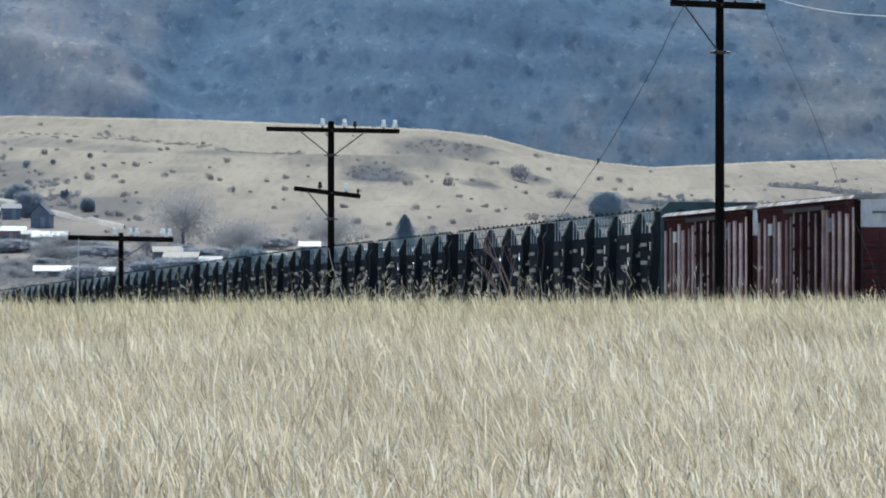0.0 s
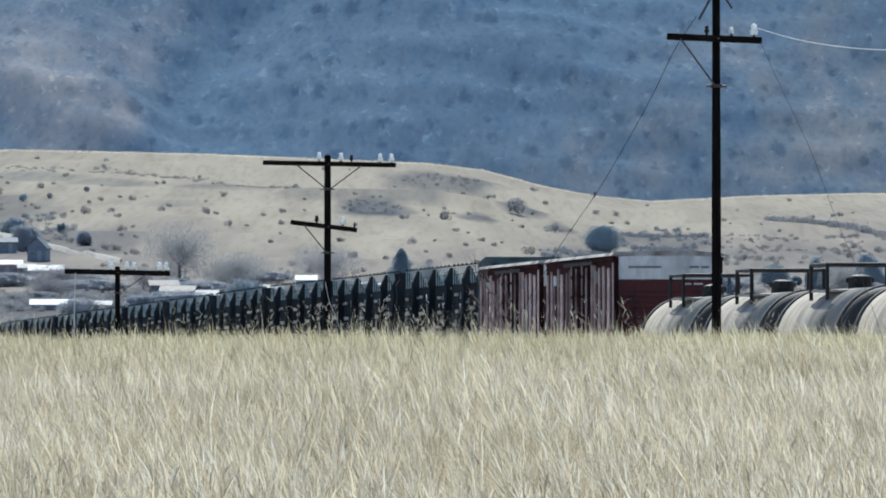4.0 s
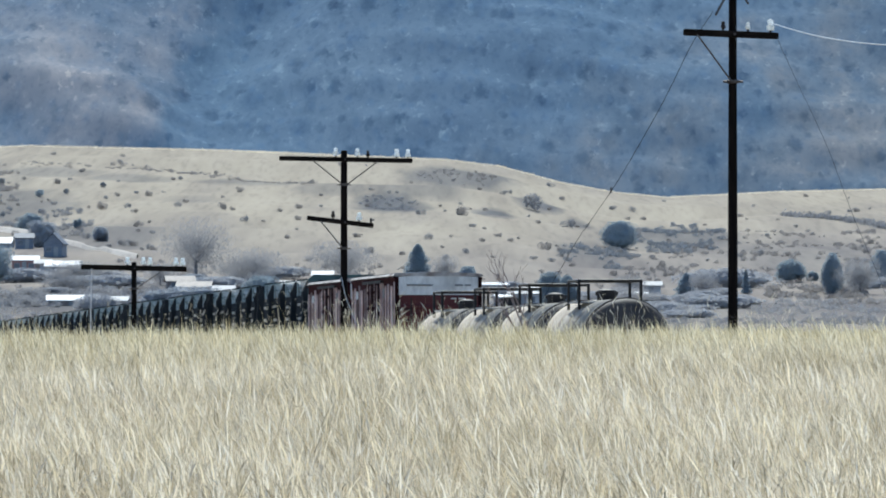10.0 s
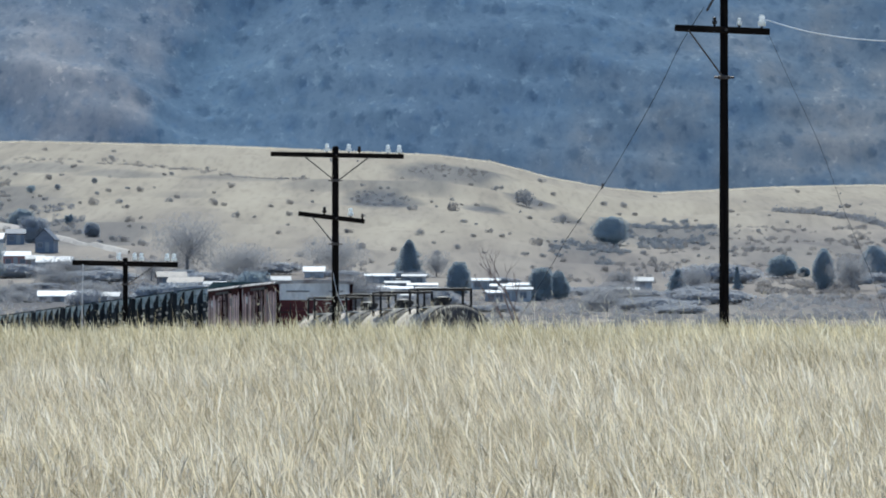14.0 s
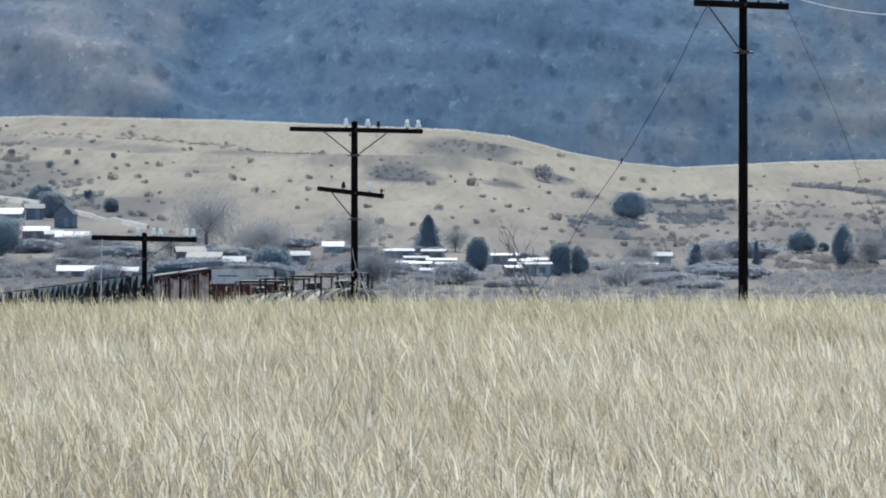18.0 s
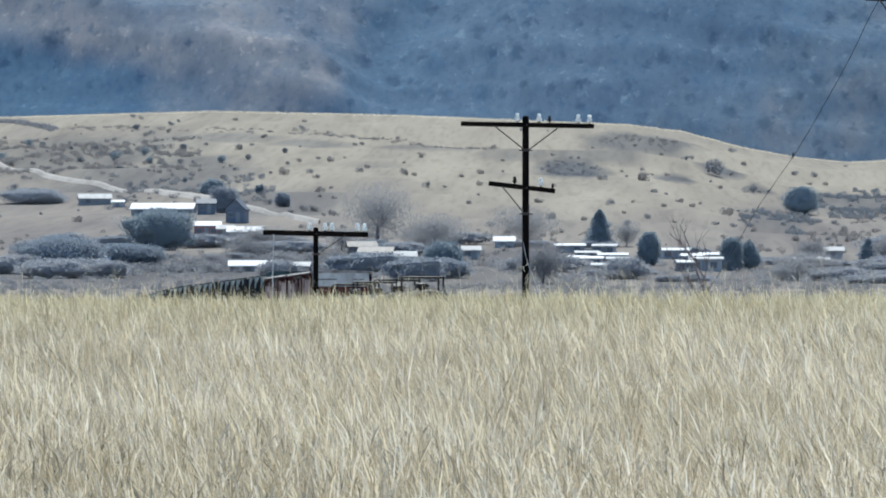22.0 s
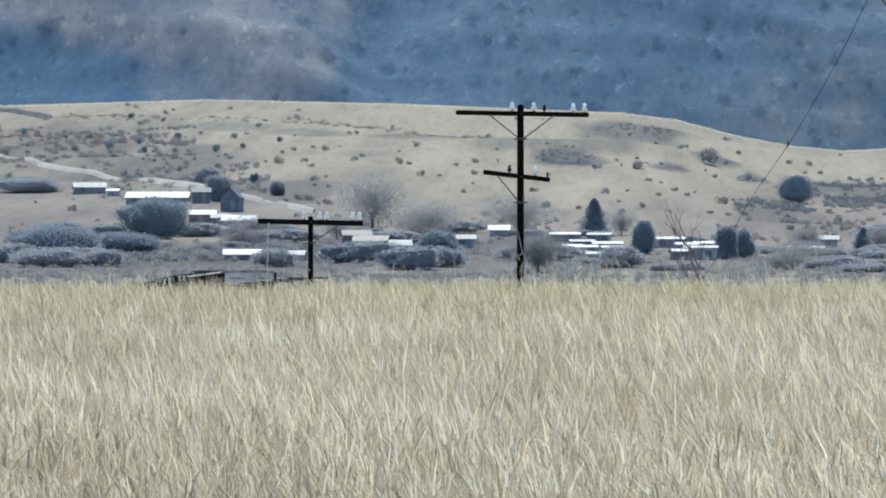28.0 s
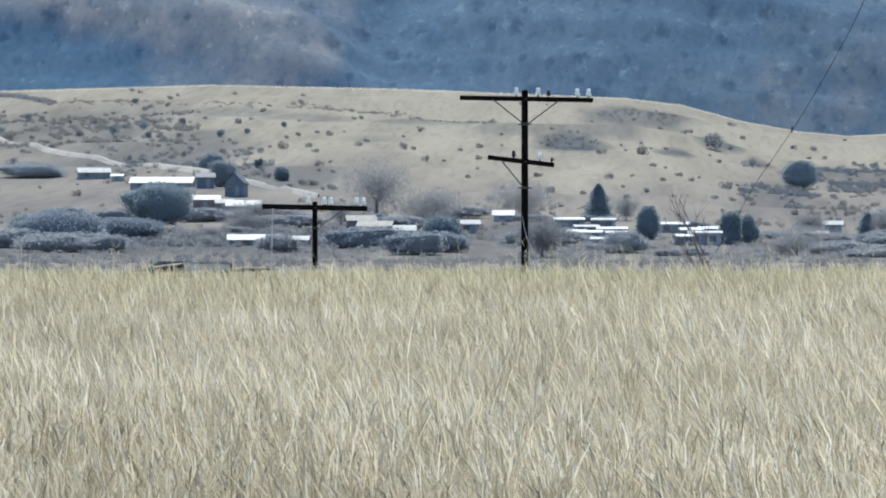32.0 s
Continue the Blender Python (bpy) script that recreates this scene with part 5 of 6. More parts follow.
def build_scrub():
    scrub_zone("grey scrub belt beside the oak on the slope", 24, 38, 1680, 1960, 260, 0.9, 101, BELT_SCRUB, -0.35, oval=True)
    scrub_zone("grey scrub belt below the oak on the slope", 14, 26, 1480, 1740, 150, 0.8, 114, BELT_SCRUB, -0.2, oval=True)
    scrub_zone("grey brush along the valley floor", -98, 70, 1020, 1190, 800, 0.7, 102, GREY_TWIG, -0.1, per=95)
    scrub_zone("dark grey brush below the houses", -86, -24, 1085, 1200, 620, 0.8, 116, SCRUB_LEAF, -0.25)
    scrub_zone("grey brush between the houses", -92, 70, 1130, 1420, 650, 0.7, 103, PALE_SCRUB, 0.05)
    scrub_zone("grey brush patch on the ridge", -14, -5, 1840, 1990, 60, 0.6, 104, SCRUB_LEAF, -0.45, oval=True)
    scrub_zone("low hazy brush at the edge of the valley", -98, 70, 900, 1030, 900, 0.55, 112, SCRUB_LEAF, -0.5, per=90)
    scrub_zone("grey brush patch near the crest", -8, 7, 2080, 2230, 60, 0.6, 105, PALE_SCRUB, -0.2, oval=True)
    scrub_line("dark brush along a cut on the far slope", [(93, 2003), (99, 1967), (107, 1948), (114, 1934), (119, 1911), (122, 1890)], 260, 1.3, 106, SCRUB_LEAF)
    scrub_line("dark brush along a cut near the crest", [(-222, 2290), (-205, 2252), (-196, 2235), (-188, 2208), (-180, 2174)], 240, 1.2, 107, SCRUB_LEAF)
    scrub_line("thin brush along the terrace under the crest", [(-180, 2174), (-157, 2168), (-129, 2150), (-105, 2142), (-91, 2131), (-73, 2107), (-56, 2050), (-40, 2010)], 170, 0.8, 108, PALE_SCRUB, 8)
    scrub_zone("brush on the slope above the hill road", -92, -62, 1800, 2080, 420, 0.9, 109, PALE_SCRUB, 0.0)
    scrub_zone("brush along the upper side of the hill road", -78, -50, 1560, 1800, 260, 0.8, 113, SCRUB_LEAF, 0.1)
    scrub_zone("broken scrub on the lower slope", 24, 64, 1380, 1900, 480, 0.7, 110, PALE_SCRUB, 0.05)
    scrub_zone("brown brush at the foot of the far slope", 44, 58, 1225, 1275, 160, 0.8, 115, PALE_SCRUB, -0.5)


def crest_grass():
    """Sunlit dry grass along the skyline of the ridge."""
    rng = np.random.RandomState(57)
    n = 11000
    b, r = rng.uniform(-0.1, 0.075, n), rng.uniform(2284, 2304, n)
    x, y = r * np.sin(b), r * np.cos(b)
    tall = rng.uniform(0.2, 0.55, n) * (1 + 0.3 * waves(x, y, 9, 58, 2))
    blade_mesh("grass", "sunlit dry grass along the crest of the ridge", BLEACHED, x, y, ground(x, y) - 0.05, tall, rng.normal(0, 0.25, n) * tall,
               rng.normal(0, 0.2, n) * tall, 0.10 * rng.uniform(0.6, 1.4, n), rng.uniform(-0.2, 0.4, n), 1)


# ---- the village ----
WHITE_ROOF = worn("white painted metal roof", (0.82, 0.83, 0.84), (0.62, 0.63, 0.65), 0.8, rough=0.62, spec=0.22)
PALE_ROOF = worn("chalky pale roofing", (0.60, 0.60, 0.59), (0.46, 0.45, 0.44), 0.8, rough=0.7, spec=0.3)
GREEN_WALL = worn("grey-green siding", (0.30, 0.34, 0.36), (0.24, 0.27, 0.29), 0.6, stretch=(1, 1, 4))
TAN_ROOF = worn("dusty tan roofing", (0.40, 0.35, 0.31), (0.30, 0.27, 0.25), 0.8)
SLATE_ROOF = worn("blue-grey shingle roofing", (0.13, 0.16, 0.21), (0.09, 0.11, 0.15), 0.8)
PALE_WALL = worn("pale grey siding", (0.42, 0.45, 0.47), (0.32, 0.34, 0.36), 0.6, stretch=(1, 1, 4))
WHITE_WALL = worn("white trailer siding", (0.66, 0.67, 0.67), (0.5, 0.51, 0.52), 0.6, stretch=(1, 1, 4))
TAN_WALL = worn("tan stucco", (0.36, 0.31, 0.28), (0.28, 0.25, 0.23), 0.6)
# Red, blue-grey and window tones are lightened: distance haze in the base colour.
RED_WALL = worn("faded red siding", (0.48, 0.27, 0.245), (0.38, 0.23, 0.215), 0.6, stretch=(1, 1, 4))
BLUE_WALL = worn("shaded blue-grey siding", (0.26, 0.30, 0.36), (0.21, 0.24, 0.29), 0.6, stretch=(1, 1, 4))
WINDOW_DARK = worn("dark window glass", (0.20, 0.22, 0.25), (0.24, 0.26, 0.29), 1.0, rough=0.3)
TRIM_WHITE = worn("dull pale trim", (0.46, 0.47, 0.48), (0.38, 0.39, 0.40), 2.0)
ROAD_DIRT = worn("pale packed dirt", (0.56, 0.52, 0.47), (0.45, 0.41, 0.37), 0.1, fine=1.0, rough=0.95, spec=0.03)


def house(name, label, x, y, width, depth, wall_h, roof_h, wall, roof, turn=0.0, gable_front=False, windows=3):
    """Walls, a pitched roof with eaves, a door, windows with frames."""
    top = tagged(new(name), label, "house")
    z = float(np.min(ground(np.array([x - 2, x + 2]), np.array([y, y])))) - 0.1
    top.matrix_basis = pose(x, y, z, 0, 0, turn)
    hw, hd = width / 2, depth / 2
    bm = bmesh.new()
    if gable_front:
        add_prism(bm, [(-hw, 0), (-hw, wall_h), (0, wall_h + roof_h), (hw, wall_h), (hw, 0)], -hd, hd)
    else:
        add_box(bm, width, depth, wall_h + 0.3, 0, 0, wall_h / 2)
        for s in (-1, 1):
            vs = [bm.verts.new(p) for p in ((s * hw, -hd, wall_h), (s * hw, hd, wall_h), (s * hw, 0, wall_h + roof_h))]
            bm.faces.new(vs)
    part("wall", bm, wall, top)
    bm = bmesh.new()
    t, e = 0.14, 0.35
    if gable_front:
        k = roof_h / hw
        add_prism(bm, [(-hw - e, wall_h - e * k), (-hw - e, wall_h - e * k + t), (0, wall_h + roof_h + t), (hw + e, wall_h - e * k + t), (hw + e, wall_h - e * k), (0, wall_h + roof_h)],
                  -hd - e, hd + e)
    else:
        k = roof_h / hd
        out = [(-hd - e, wall_h - e * k), (-hd - e, wall_h - e * k + t), (0, wall_h + roof_h + t), (hd + e, wall_h - e * k + t), (hd + e, wall_h - e * k), (0, wall_h + roof_h)]
        a = [bm.verts.new((-hw - e, q, h)) for q, h in out]
        b = [bm.verts.new((hw + e, q, h)) for q, h in out]
        bm.faces.new(a)
        bm.faces.new(list(reversed(b)))
        for i in range(6):
            bm.faces.new((a[i], a[(i + 1) % 6], b[(i + 1) % 6], b[i]))
    part("roof", bm, roof, top)
    for i in range(windows):
        wx = -hw + width * (i + 0.7) / (windows + 0.6)
        bm = bmesh.new()
        if i == 1 or windows == 1:
            add_box(bm, 0.9, 0.06, min(2.0, wall_h - 0.3), wx, -hd - 0.035, min(2.0, wall_h - 0.3) / 2 + 0.12)
            part("door", bm, TRIM_WHITE, top)
        else:
            add_box(bm, 1.15, 0.08, 1.05, wx, -hd - 0.03, wall_h * 0.56)
            win = part("window", bm, TRIM_WHITE, top)
            bm = bmesh.new()
            for s in (-1, 1):
                add_box(bm, 0.46, 0.03, 0.86, wx + s * 0.26, -hd - 0.08, wall_h * 0.56)
            part("pane", bm, WINDOW_DARK, win)
    return top


def build_village():
    house("house", "long low house with a bright white metal roof", -100.2, 1492, 13.0, 7, 1.3, 1.2, PALE_WALL, WHITE_ROOF, -4, windows=4)
    house("house", "small far house with a pale roof", -122.5, 1591, 7.0, 5, 1.4, 1.0, PALE_WALL, PALE_ROOF, 8, windows=2)
    house("shed", "small white shed beside a far house", -116.2, 1580, 2.4, 2.4, 1.2, 0.4, WHITE_WALL, WHITE_ROOF, -8, windows=1)
    house("house", "blue-grey gabled house with a slate roof", -81.7, 1440, 3.8, 6, 2.9, 1.9, BLUE_WALL, SLATE_ROOF, -6, True, 2)
    house("house", "dark low house behind the long white roof", -90.4, 1478, 3.6, 5, 2.3, 0.9, BLUE_WALL, SLATE_ROOF, 5, windows=2)
    house("house", "faded red house with a white roof", -83.0, 1360, 5.0, 5, 2.4, 0.8, RED_WALL, WHITE_ROOF, 3, windows=3)
    house("house", "pale annex with a white roof beside the red house", -79.0, 1352, 3.0, 4, 2.0, 0.7, TAN_WALL, PALE_ROOF, 3, windows=1)
    house("shed", "low shed with a white roof below the red house", -75.8, 1268, 4.4, 3, 1.0, 0.55, PALE_WALL, WHITE_ROOF, 4, windows=1)
    house("house", "blue-grey house with a white roof", -71.3, 1284, 6.0, 5, 2.3, 0.9, GREEN_WALL, WHITE_ROOF, -3, windows=3)
    house("shed", "small white-roofed shed on the valley floor", -87.7, 1147, 3.3, 3, 0.9, 0.7, TAN_WALL, WHITE_ROOF, 8, windows=1)
    house("house", "very long low building with a white roof", -59.6, 1100, 7.8, 5, 0.95, 0.75, TAN_WALL, WHITE_ROOF, 3, windows=3)
    house("house", "low building with a white roof beside a longer one", -53.4, 1102, 4.2, 4, 0.95, 0.6, TAN_WALL, PALE_ROOF, -2, windows=2)
    house("shed", "small white shed on the valley floor", -49.0, 1129, 1.6, 2.0, 0.6, 0.4, WHITE_WALL, WHITE_ROOF, 0, windows=1)
    house("house", "low house with a dusty tan roof", -43.7, 1182, 5.4, 5, 1.3, 0.9, TAN_WALL, TAN_ROOF, -5, windows=2)
    house("house", "low house with a dusty tan roof", -38.4, 1165, 3.4, 4, 1.2, 0.8, TAN_WALL, PALE_ROOF, 4, windows=2)
    house("house", "low tan house beside leafless trees", -47.5, 1215, 4.6, 4, 1.5, 0.8, TAN_WALL, TAN_ROOF, 7, windows=2)
    house("house", "small pale house behind the oak", -28.2, 1195, 2.8, 3, 1.6, 0.6, WHITE_WALL, PALE_ROOF, 5, windows=2)
    house("house", "small white house among trees", -24.0, 1273, 3.4, 4, 1.2, 0.8, WHITE_WALL, WHITE_ROOF, 0, windows=1)
    trailer = "white house trailer with a pale roof"
    for x, y, w, h, turn in ((-11.8, 1232, 4.8, 1.4, 3), (-5.7, 1233, 3.8, 1.5, -4), (-8.6, 1200, 3.8, 1.2, 7), (-4.2, 1190, 4.6, 1.3, 2), (-7.4, 1142, 3.4, 1.4, -6),
                             (-3.2, 1128, 3.2, 1.6, 4), (-5.6, 1101, 2.6, 1.3, -3), (-9.8, 1168, 2.6, 1.1, -9), (6.4, 1211, 4.6, 1.5, 5), (9.0, 1160, 3.4, 1.8, -3),
                             (12.2, 1168, 3.6, 1.9, 3), (10.9, 1125, 4.9, 2.0, -2), (7.4, 1118, 2.4, 1.5, 9)):
        house("trailer", trailer, x, y, w, 3.0, h, 0.32, WHITE_WALL if (x * 10) % 3 < 2 else PALE_WALL, WHITE_ROOF if (y % 3) else PALE_ROOF, turn, windows=3)
    house("house", "low pale house with a white metal roof", 29.0, 1190, 6.0, 5, 0.9, 0.9, PALE_WALL, WHITE_ROOF, 7, windows=2)
    house("house", "small white house in the scrub", 34.6, 1247, 3.0, 3, 1.7, 0.6, WHITE_WALL, PALE_ROOF, 0, windows=1)


def build_road():
    """The pale dirt road that climbs the slope behind the houses."""
    way = [(-210, 2040), (-188, 1970), (-173, 1911), (-151, 1794), (-137, 1753), (-124, 1700), (-109, 1622), (-96, 1595), (-88, 1571), (-82, 1550), (-71, 1460), (-64, 1430)]
    bm = bmesh.new()
    rows = []
    for (x0, y0), (x1, y1) in zip(way, way[1:]):
        for k in range(12):
            f = k / 12
            x, y = x0 + (x1 - x0) * f, y0 + (y1 - y0) * f
            row = []
            for back, rise in ((-6.5, -0.2), (-1.4, 0.72), (1.8, 0.80), (4.5, -0.2)):
                row.append(bm.verts.new((x, y + back, float(ground(x, y + back)) + rise)))
            rows.append(row)
    for a, b in zip(rows, rows[1:]):
        for k in range(3):
            bm.faces.new((a[k], a[k + 1], b[k + 1], b[k]))
    tagged(part("road", bm, ROAD_DIRT, None), "pale dirt road on a low bank climbing the slope", "road", kind="structure")


# ---- bare saplings between the field and the railway ----
def sapling(x, y, tall, seed, material, label, lean=0.0, kind="sapling", slim=1.0):
    """Forked thin stems."""
    rng = random.Random(seed)
    top = tagged(new(kind), label, "sapling" if kind == "sapling" else "weed", "bare saplings by the field" if kind == "sapling" else "dry weeds at the crest")
    top.matrix_basis = pose(x, y, float(ground(x, y)) - 0.1)

    def grow(bm, p, d, length, r, level):
        q = p + d * length
        add_rod(bm, p, q, r, r * 0.62, 6)
        if level == 0:
            return
        for _ in range(rng.choice((2, 2, 3))):
            nd = (d + Vector((rng.uniform(-0.8, 0.8), rng.uniform(-0.8, 0.8), rng.uniform(-0.1, 0.5)))).normalized()
            grow(bm, p + d * length * rng.uniform(0.6, 1), nd, length * rng.uniform(0.5, 0.75), r * 0.55, level - 1)
    bm = bmesh.new()
    base = Vector((lean * tall * 0.3, 0, tall * (0.62 if kind == "sapling" else 0.45)))
    add_rod(bm, (0, 0, 0), base, 0.008 * tall * slim, 0.0055 * tall * slim, 7)
    part("stem", bm, material, top)
    for _ in range(3 if kind == "sapling" else 5):
        bm = bmesh.new()
        d = Vector((rng.uniform(-0.62, 0.62) + lean, rng.uniform(-0.4, 0.4), 1)).normalized()
        start, r = base * rng.uniform(0.8, 1.0), 0.0042 * tall * slim
        if kind == "sapling":
            grow(bm, start, d, tall * 0.17, r * 0.8, 3)
            part("branch", bm, material, top)
            continue
        tip = start + d * tall * rng.uniform(0.3, 0.5)
        add_rod(bm, start, tip, r, r * 0.5, 5)
        branch = part("branch", bm, material, top)
        for _ in range(3):
            bm = bmesh.new()
            p = start.lerp(tip, rng.uniform(0.4, 1))
            add_rod(bm, p, p + Vector((rng.uniform(-0.2, 0.2), rng.uniform(-0.1, 0.1), rng.uniform(0.02, 0.2))) * tall, r * 0.6, r * 0.35, 5)
            part("twig", bm, material, branch)


def build_saplings():
    words = "bare thin sapling standing beyond the tall grass"
    for x, y, tall, seed, lean in ((1.47, 135, 5.75, 3, -0.02), (2.45, 130, 3.9, 5, 0.05), (2.75, 133, 3.7, 6, -0.05)):
        sapling(x, y, tall, seed, ASH_TWIG, words, lean, slim=1.05)
    dice = random.Random(8)
    for i in range(12):
        y = dice.uniform(69, 74)
        x = (dice.triangular(-260, 330, 120) if i < 10 else dice.uniform(-1150, -300)) / 12500 * y
        sapling(x, y, dice.uniform(0.92, 1.14), 200 + i, PALE_TWIG, "pale tangled dry weed rising out of the grass", dice.uniform(-0.35, 0.2), "dry_weed", 0.34)


build_trees()
build_shrubs()
build_bushes()
build_scrub()
build_village()
build_road()
build_saplings()


# ---- the field of tall dry grass ----
def blade_mesh(name, label, material, x, y, z, tall, lx, ly, w, curl, detail=2):
    """Tapered bent blades: foot at x, y, z, going tall upwards while drifting by lx, ly; one mesh."""
    n = len(x)
    rng = np.random.RandomState(n)
    yaw = rng.uniform(-1.0, 1.0, n)
    ax, ay = np.cos(yaw), np.sin(yaw)
    levels = {1: ((0.0, 1.0, 0.0),), 2: ((0.0, 0.9, 0.0), (0.6, 0.9, 0.5)), 3: ((0.0, 0.8, 0.0), (0.45, 1.0, 0.36), (0.82, 0.7, 0.76))}[detail]
    c = 2 * len(levels) + 1
    verts = np.empty((n, c, 3), np.float32)
    for k, (f, wf, g) in enumerate(levels):
        px, py, pz = x + lx * g, y + ly * g, z + tall * f + curl * tall * np.sin(np.pi * f) * 0.3
        for s, j in ((-1, 0), (1, 1)):
            verts[:, 2 * k + j] = np.stack([px + s * w / 2 * wf * ax, py + s * w / 2 * wf * ay, pz], -1)
    verts[:, c - 1] = np.stack([x + lx, y + ly, z + tall * (1 - 0.12 * np.abs(curl))], -1)
    base = (np.arange(n) * c)[:, None]
    quads = [base + np.array([[2 * k, 2 * k + 1, 2 * k + 3, 2 * k + 2]]) for k in range(len(levels) - 1)]
    quads = np.concatenate(quads, 1).reshape(-1, 4) if quads else np.zeros((0, 4), int)
    tris = base + np.array([[c - 3, c - 2, c - 1]])
    me = bpy.data.meshes.new(name)
    me.vertices.add(n * c)
    me.vertices.foreach_set("co", verts.ravel())
    me.loops.add(len(quads) * 4 + n * 3)
    me.loops.foreach_set("vertex_index", np.concatenate([quads.ravel(), tris.ravel()]).astype(np.int32))
    me.polygons.add(len(quads) + n)
    starts = np.concatenate([np.arange(len(quads)) * 4, len(quads) * 4 + np.arange(n) * 3]).astype(np.int32)
    me.polygons.foreach_set("loop_start", starts)
    me.update(calc_edges=True)
    me.materials.append(material)
    return tagged(new(name, me), label, "grass", kind="stuff")


def scatter(rng, density, y0, y1, b0, b1):
    n = int((b1 - b0) * (y1 * y1 - y0 * y0) / 2 * density)
    y = np.sqrt(rng.uniform(y0 * y0, y1 * y1, n))
    x = rng.uniform(b0, b1, n) * y
    cell = 0.24
    cx, cy = np.round(x / cell), np.round(y / cell)
    j1, j2 = np.sin(cx * 12.9898 + cy * 78.233) * 43758.5453, np.sin(cx * 39.346 + cy * 11.135) * 24634.6345
    j1, j2 = j1 - np.floor(j1), j2 - np.floor(j2)
    # gathered into tufts
    return x + 0.4 * ((cx + j1 - 0.5) * cell - x), y + 0.4 * ((cy + j2 - 0.5) * cell - y), j1, j2


def canopy(x, y, j1):
    return 0.90 * (0.91 + 0.14 * j1) * (1 + 0.06 * waves(x, y, 5.0, 21, 3))


WIND = -0.14


def long_leaves(rng, density, y0, y1, width, b0, b1):
    """Long bleached leaves and flowering stalks that catch the sun over the rest."""
    x, y, j1, j2 = scatter(rng, density, y0, y1, b0, b1)
    n = len(x)
    tall = rng.uniform(0.12, 0.48, n)
    foot = canopy(x, y, j1) * rng.uniform(0.35, 1.02, n) - 0.75 * tall
    drift = (WIND * 1.4 + rng.normal(0, 0.27, n)) * tall
    blade_mesh("grass", "bleached long grass leaves over the field", BLEACHED, x + WIND * foot, y, ground(x, y) + foot, tall, drift, rng.normal(0, 0.25, n) * tall,
               width * rng.uniform(0.5, 1.4, n), rng.uniform(-0.25, 0.4, n), 2)


def grass_patch(density, y0, y1, width, seed, stems=0.3, b0=-0.108, b1=0.08):
    words = "tall pale dry grass bent by the wind"
    rng = np.random.RandomState(seed)
    # long stems from the ground
    x, y, j1, j2 = scatter(rng, density * stems, y0, y1, b0, b1)
    n = len(x)
    tall = canopy(x, y, j1) * rng.uniform(0.70, 1.06, n)
    drift = WIND + 0.18 * (j2 - 0.5) + rng.normal(0, 0.20, n)
    blade_mesh("grass", words, STRAW, x, y, ground(x, y) - 0.03, tall, drift * tall, rng.normal(0, 0.15, n) * tall,
               width * (0.8 if y0 < 50 else 0.5) * rng.uniform(0.6, 1.4, n), rng.uniform(-0.2, 0.5, n), 3 if y0 < 30 else 2)
    # short curling leaves and seed heads held up in the canopy
    x, y, j1, j2 = scatter(rng, density, y0, y1, b0, b1)
    n = len(x)
    h = canopy(x, y, j1)
    foot = h * rng.uniform(0.30, 0.84, n)
    tall = rng.uniform(0.06, 0.19, n)
    drift = (WIND * 1.2 + 0.3 * (j2 - 0.5) + rng.normal(0, 0.34, n)) * tall
    long_leaves(rng, density * 0.055, y0, y1, width * (0.72 if y0 > 50 else 1), b0, b1)
    blade_mesh("grass", words, LEAF_STRAW, x + WIND * foot, y, ground(x, y) + foot, tall, drift, rng.normal(0, 0.3, n) * tall,
               width * rng.uniform(0.6, 1.7, n), rng.uniform(-0.4, 0.8, n), 2 if y0 < 30 else 1)


def straw_material(name, tones, through_light, gloss=0.5):
    """Dry blades from tan to bleached, blade by blade, browner in broad patches."""
    m, nt, b = base_material(name, gloss, 0, 0.4)
    g = nt.nodes.new("ShaderNodeNewGeometry")
    r1 = ramp_node(nt, g.outputs["Random Per Island"], tones)
    n = noise_node(nt, 0.55, 4)
    r2 = ramp_node(nt, n.outputs["Fac"], [(0.36, (0.80, 0.78, 0.74)), (0.62, (1.06, 1.06, 1.08))])
    col = mix_node(nt, r1.outputs["Color"], r2.outputs["Color"], 1.0, "MULTIPLY")
    # a yellower kind of grass grows on the far swell of the field
    sep = nt.nodes.new("ShaderNodeSeparateXYZ")
    nt.links.new(g.outputs["Position"], sep.inputs[0])
    swell = nt.nodes.new("ShaderNodeMapRange")
    swell.inputs[1].default_value, swell.inputs[2].default_value = 52, 68
    nt.links.new(sep.outputs["Y"], swell.inputs[0])
    field = nt.nodes.new("ShaderNodeMath")
    field.operation = "LESS_THAN"
    nt.links.new(sep.outputs["Y"], field.inputs[0])
    field.inputs[1].default_value = 200
    there = nt.nodes.new("ShaderNodeMath")
    there.operation = "MULTIPLY"
    nt.links.new(swell.outputs[0], there.inputs[0])
    nt.links.new(field.outputs[0], there.inputs[1])
    col = mix_node(nt, col, mix_node(nt, col, (0.93, 0.93, 0.82), 1.0, "MULTIPLY"), there.outputs[0])
    nt.links.new(col, b.inputs["Base Color"])
    t = nt.nodes.new("ShaderNodeBsdfTranslucent")
    nt.links.new(col, t.inputs["Color"])
    mx = nt.nodes.new("ShaderNodeMixShader")
    mx.inputs[0].default_value = through_light
    nt.links.new(b.outputs[0], mx.inputs[1])
    nt.links.new(t.outputs[0], mx.inputs[2])
    nt.links.new(mx.outputs[0], nt.nodes["Material Output"].inputs["Surface"])
    return m


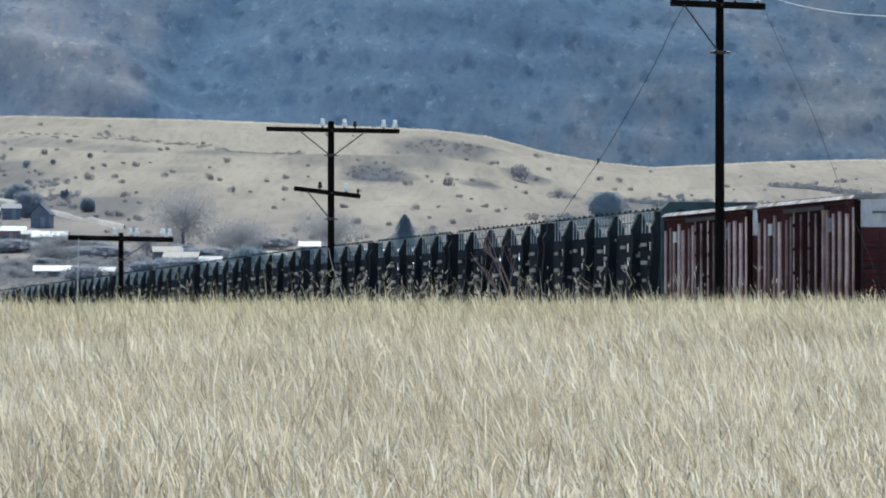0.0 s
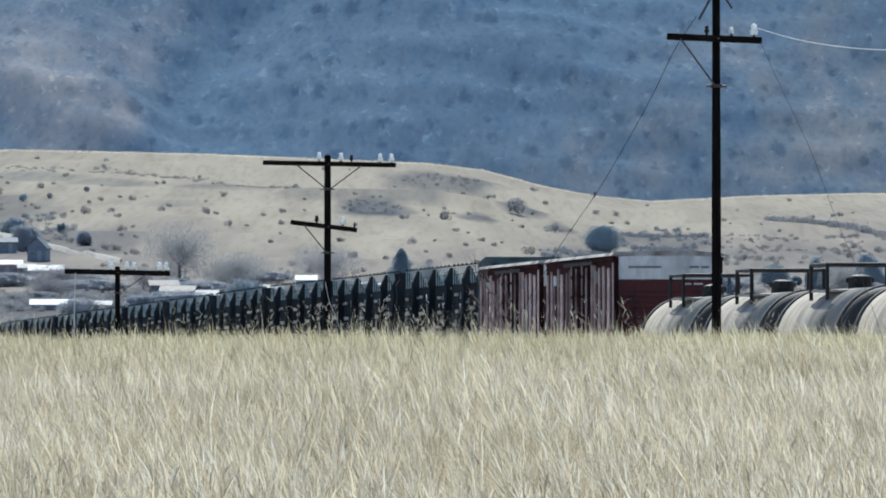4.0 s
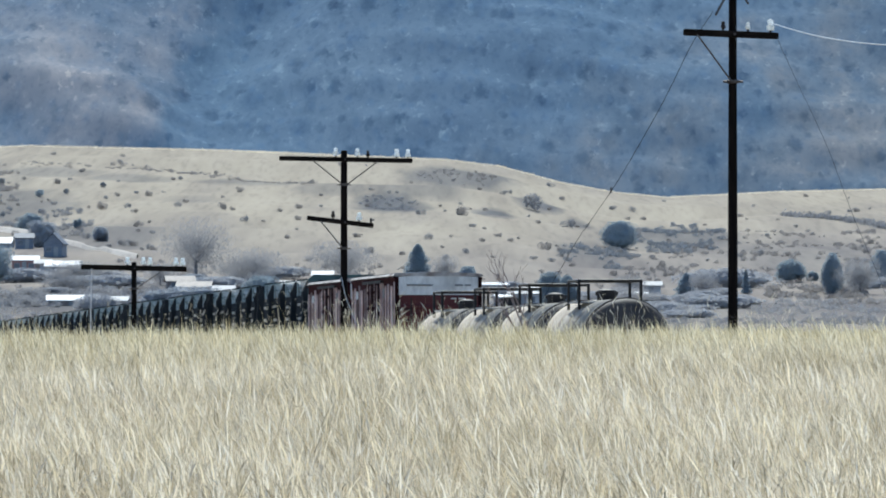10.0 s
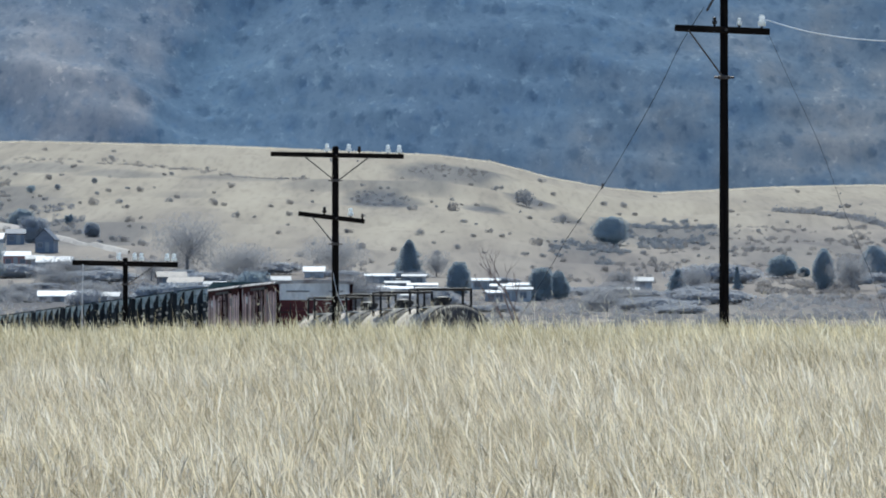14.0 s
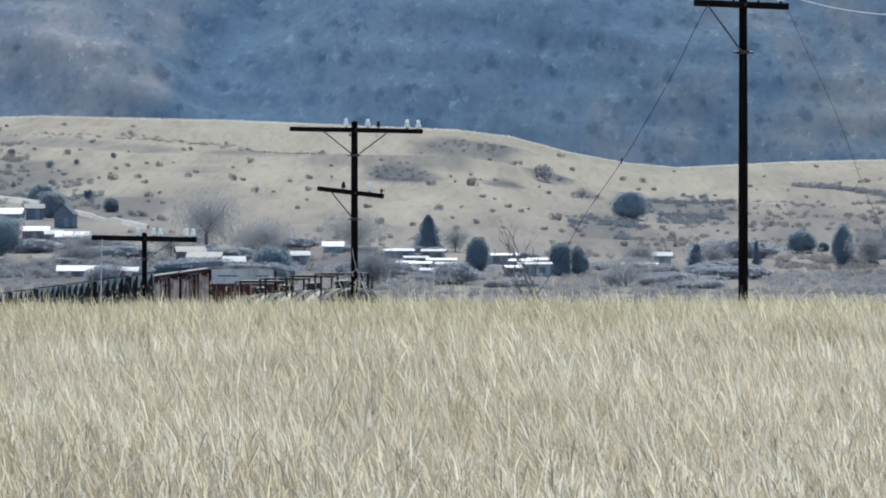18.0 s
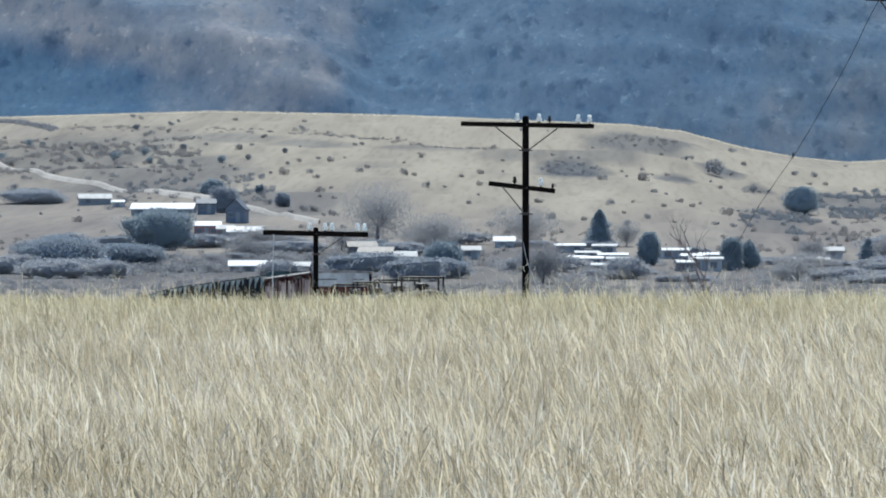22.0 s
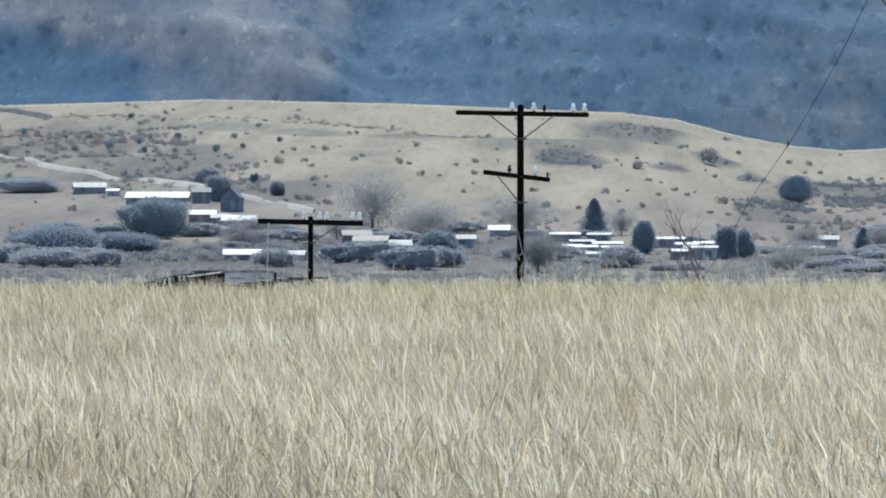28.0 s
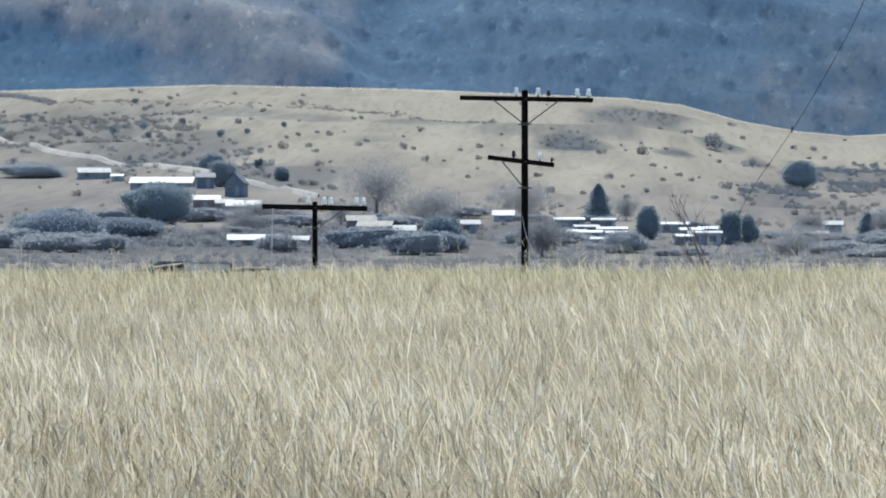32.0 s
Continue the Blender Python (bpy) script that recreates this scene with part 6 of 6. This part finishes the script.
STRAW = straw_material("pale straw stems", [(0, (0.389, 0.321, 0.210)), (0.5, (0.713, 0.617, 0.439)), (1, (0.972, 0.878, 0.686))], 0.45)
# The palest leaf tones double as glints, put into the colour.
LEAF_STRAW = straw_material("bleached straw leaves", [(0, (0.370, 0.315, 0.215)), (0.35, (0.560, 0.487, 0.345)), (0.65, (0.800, 0.715, 0.545)), (1, (0.940, 0.890, 0.760))], 0.45)
STALK = straw_material("grey-tan weed stalks", [(0, (0.50, 0.45, 0.42)), (0.6, (0.72, 0.67, 0.62)), (1, (0.90, 0.88, 0.86))], 0.4, 0.6)
BLEACHED = straw_material("sun-bleached grass leaves", [(0, (0.778, 0.684, 0.464)), (0.5, (0.929, 0.836, 0.625)), (1, (0.960, 0.930, 0.830))], 0.58, 0.32)


def tall_stems():
    """Scattered taller stalks that stand above the field."""
    rng = np.random.RandomState(77)
    x, y, j1, j2 = scatter(rng, 1.5, 60, 80, -0.108, 0.08)
    n = len(x)
    tall = rng.uniform(0.90, 1.22, n)
    blade_mesh("grass_stalks", "scattered taller bleached grass stalks", BLEACHED, x, y, ground(x, y), tall, (WIND * 0.6 + rng.normal(0, 0.16, n)) * tall,
               rng.normal(0, 0.15, n) * tall, 0.0036 * rng.uniform(0.7, 1.3, n), rng.uniform(-0.1, 0.15, n))


def seed_stalks():
    """Loose stands of thin dry weed stalks on the crest, before the railway."""
    rng = np.random.RandomState(83)
    n = 170
    y = rng.uniform(66, 76, n)
    b = np.where(rng.uniform(0, 1, n) < 0.6, rng.normal(60, 240, n), rng.uniform(-1150, 700, n))
    x = np.clip(b, -1200, 720) / 12500 * y
    tall = rng.uniform(0.84, 1.24, n)
    blade_mesh("weed_stalks", "thin grey-tan weed stalks standing over the grass", STALK, x, y, ground(x, y), tall, rng.normal(-0.05, 0.13, n) * tall,
               rng.normal(0, 0.15, n) * tall, 0.0050 * rng.uniform(0.6, 1.4, n), rng.uniform(-0.04, 0.05, n), 3)
    # seed heads and short side twigs near their tips
    k = np.repeat(np.arange(n), 4)
    f = rng.uniform(0.80, 1.0, len(k))
    h = rng.uniform(0.02, 0.08, len(k))
    blade_mesh("weed_stalks", "thin pale side twigs and seed heads of weed stalks", STALK, x[k] + rng.normal(0, 0.015, len(k)), y[k], ground(x[k], y[k]) + f * tall[k], h,
               rng.normal(0, 0.7, len(k)) * h, rng.normal(0, 0.3, len(k)) * h, 0.0055 * rng.uniform(0.6, 1.6, len(k)), rng.uniform(-0.3, 0.5, len(k)), 2)


def build_grass():
    grass_patch(2100, 20, 34, 0.0058, 31, 0.22)
    grass_patch(2700, 34, 52, 0.0072, 32, 0.10)
    grass_patch(1450, 52, 80, 0.0078, 33, 0.10)
    tall_stems()
    seed_stalks()
    crest_grass()
    # the thinner stand round the camera
    rng = np.random.RandomState(91)
    n = 60000
    r, a = np.sqrt(rng.uniform(0.03, 20.5 ** 2, n)), rng.uniform(0, 2 * np.pi, n)
    x, y = r * np.sin(a), r * np.cos(a)
    tall = rng.uniform(0.35, 0.85, n)
    blade_mesh("grass", "dry grass round the edge of the field", STRAW, x, y, ground(x, y) - 0.02, tall, (WIND + rng.normal(0, 0.25, n)) * tall,
               rng.normal(0, 0.2, n) * tall, 0.010 * rng.uniform(0.6, 1.5, n), rng.uniform(-0.2, 0.5, n))


build_grass()


motions()
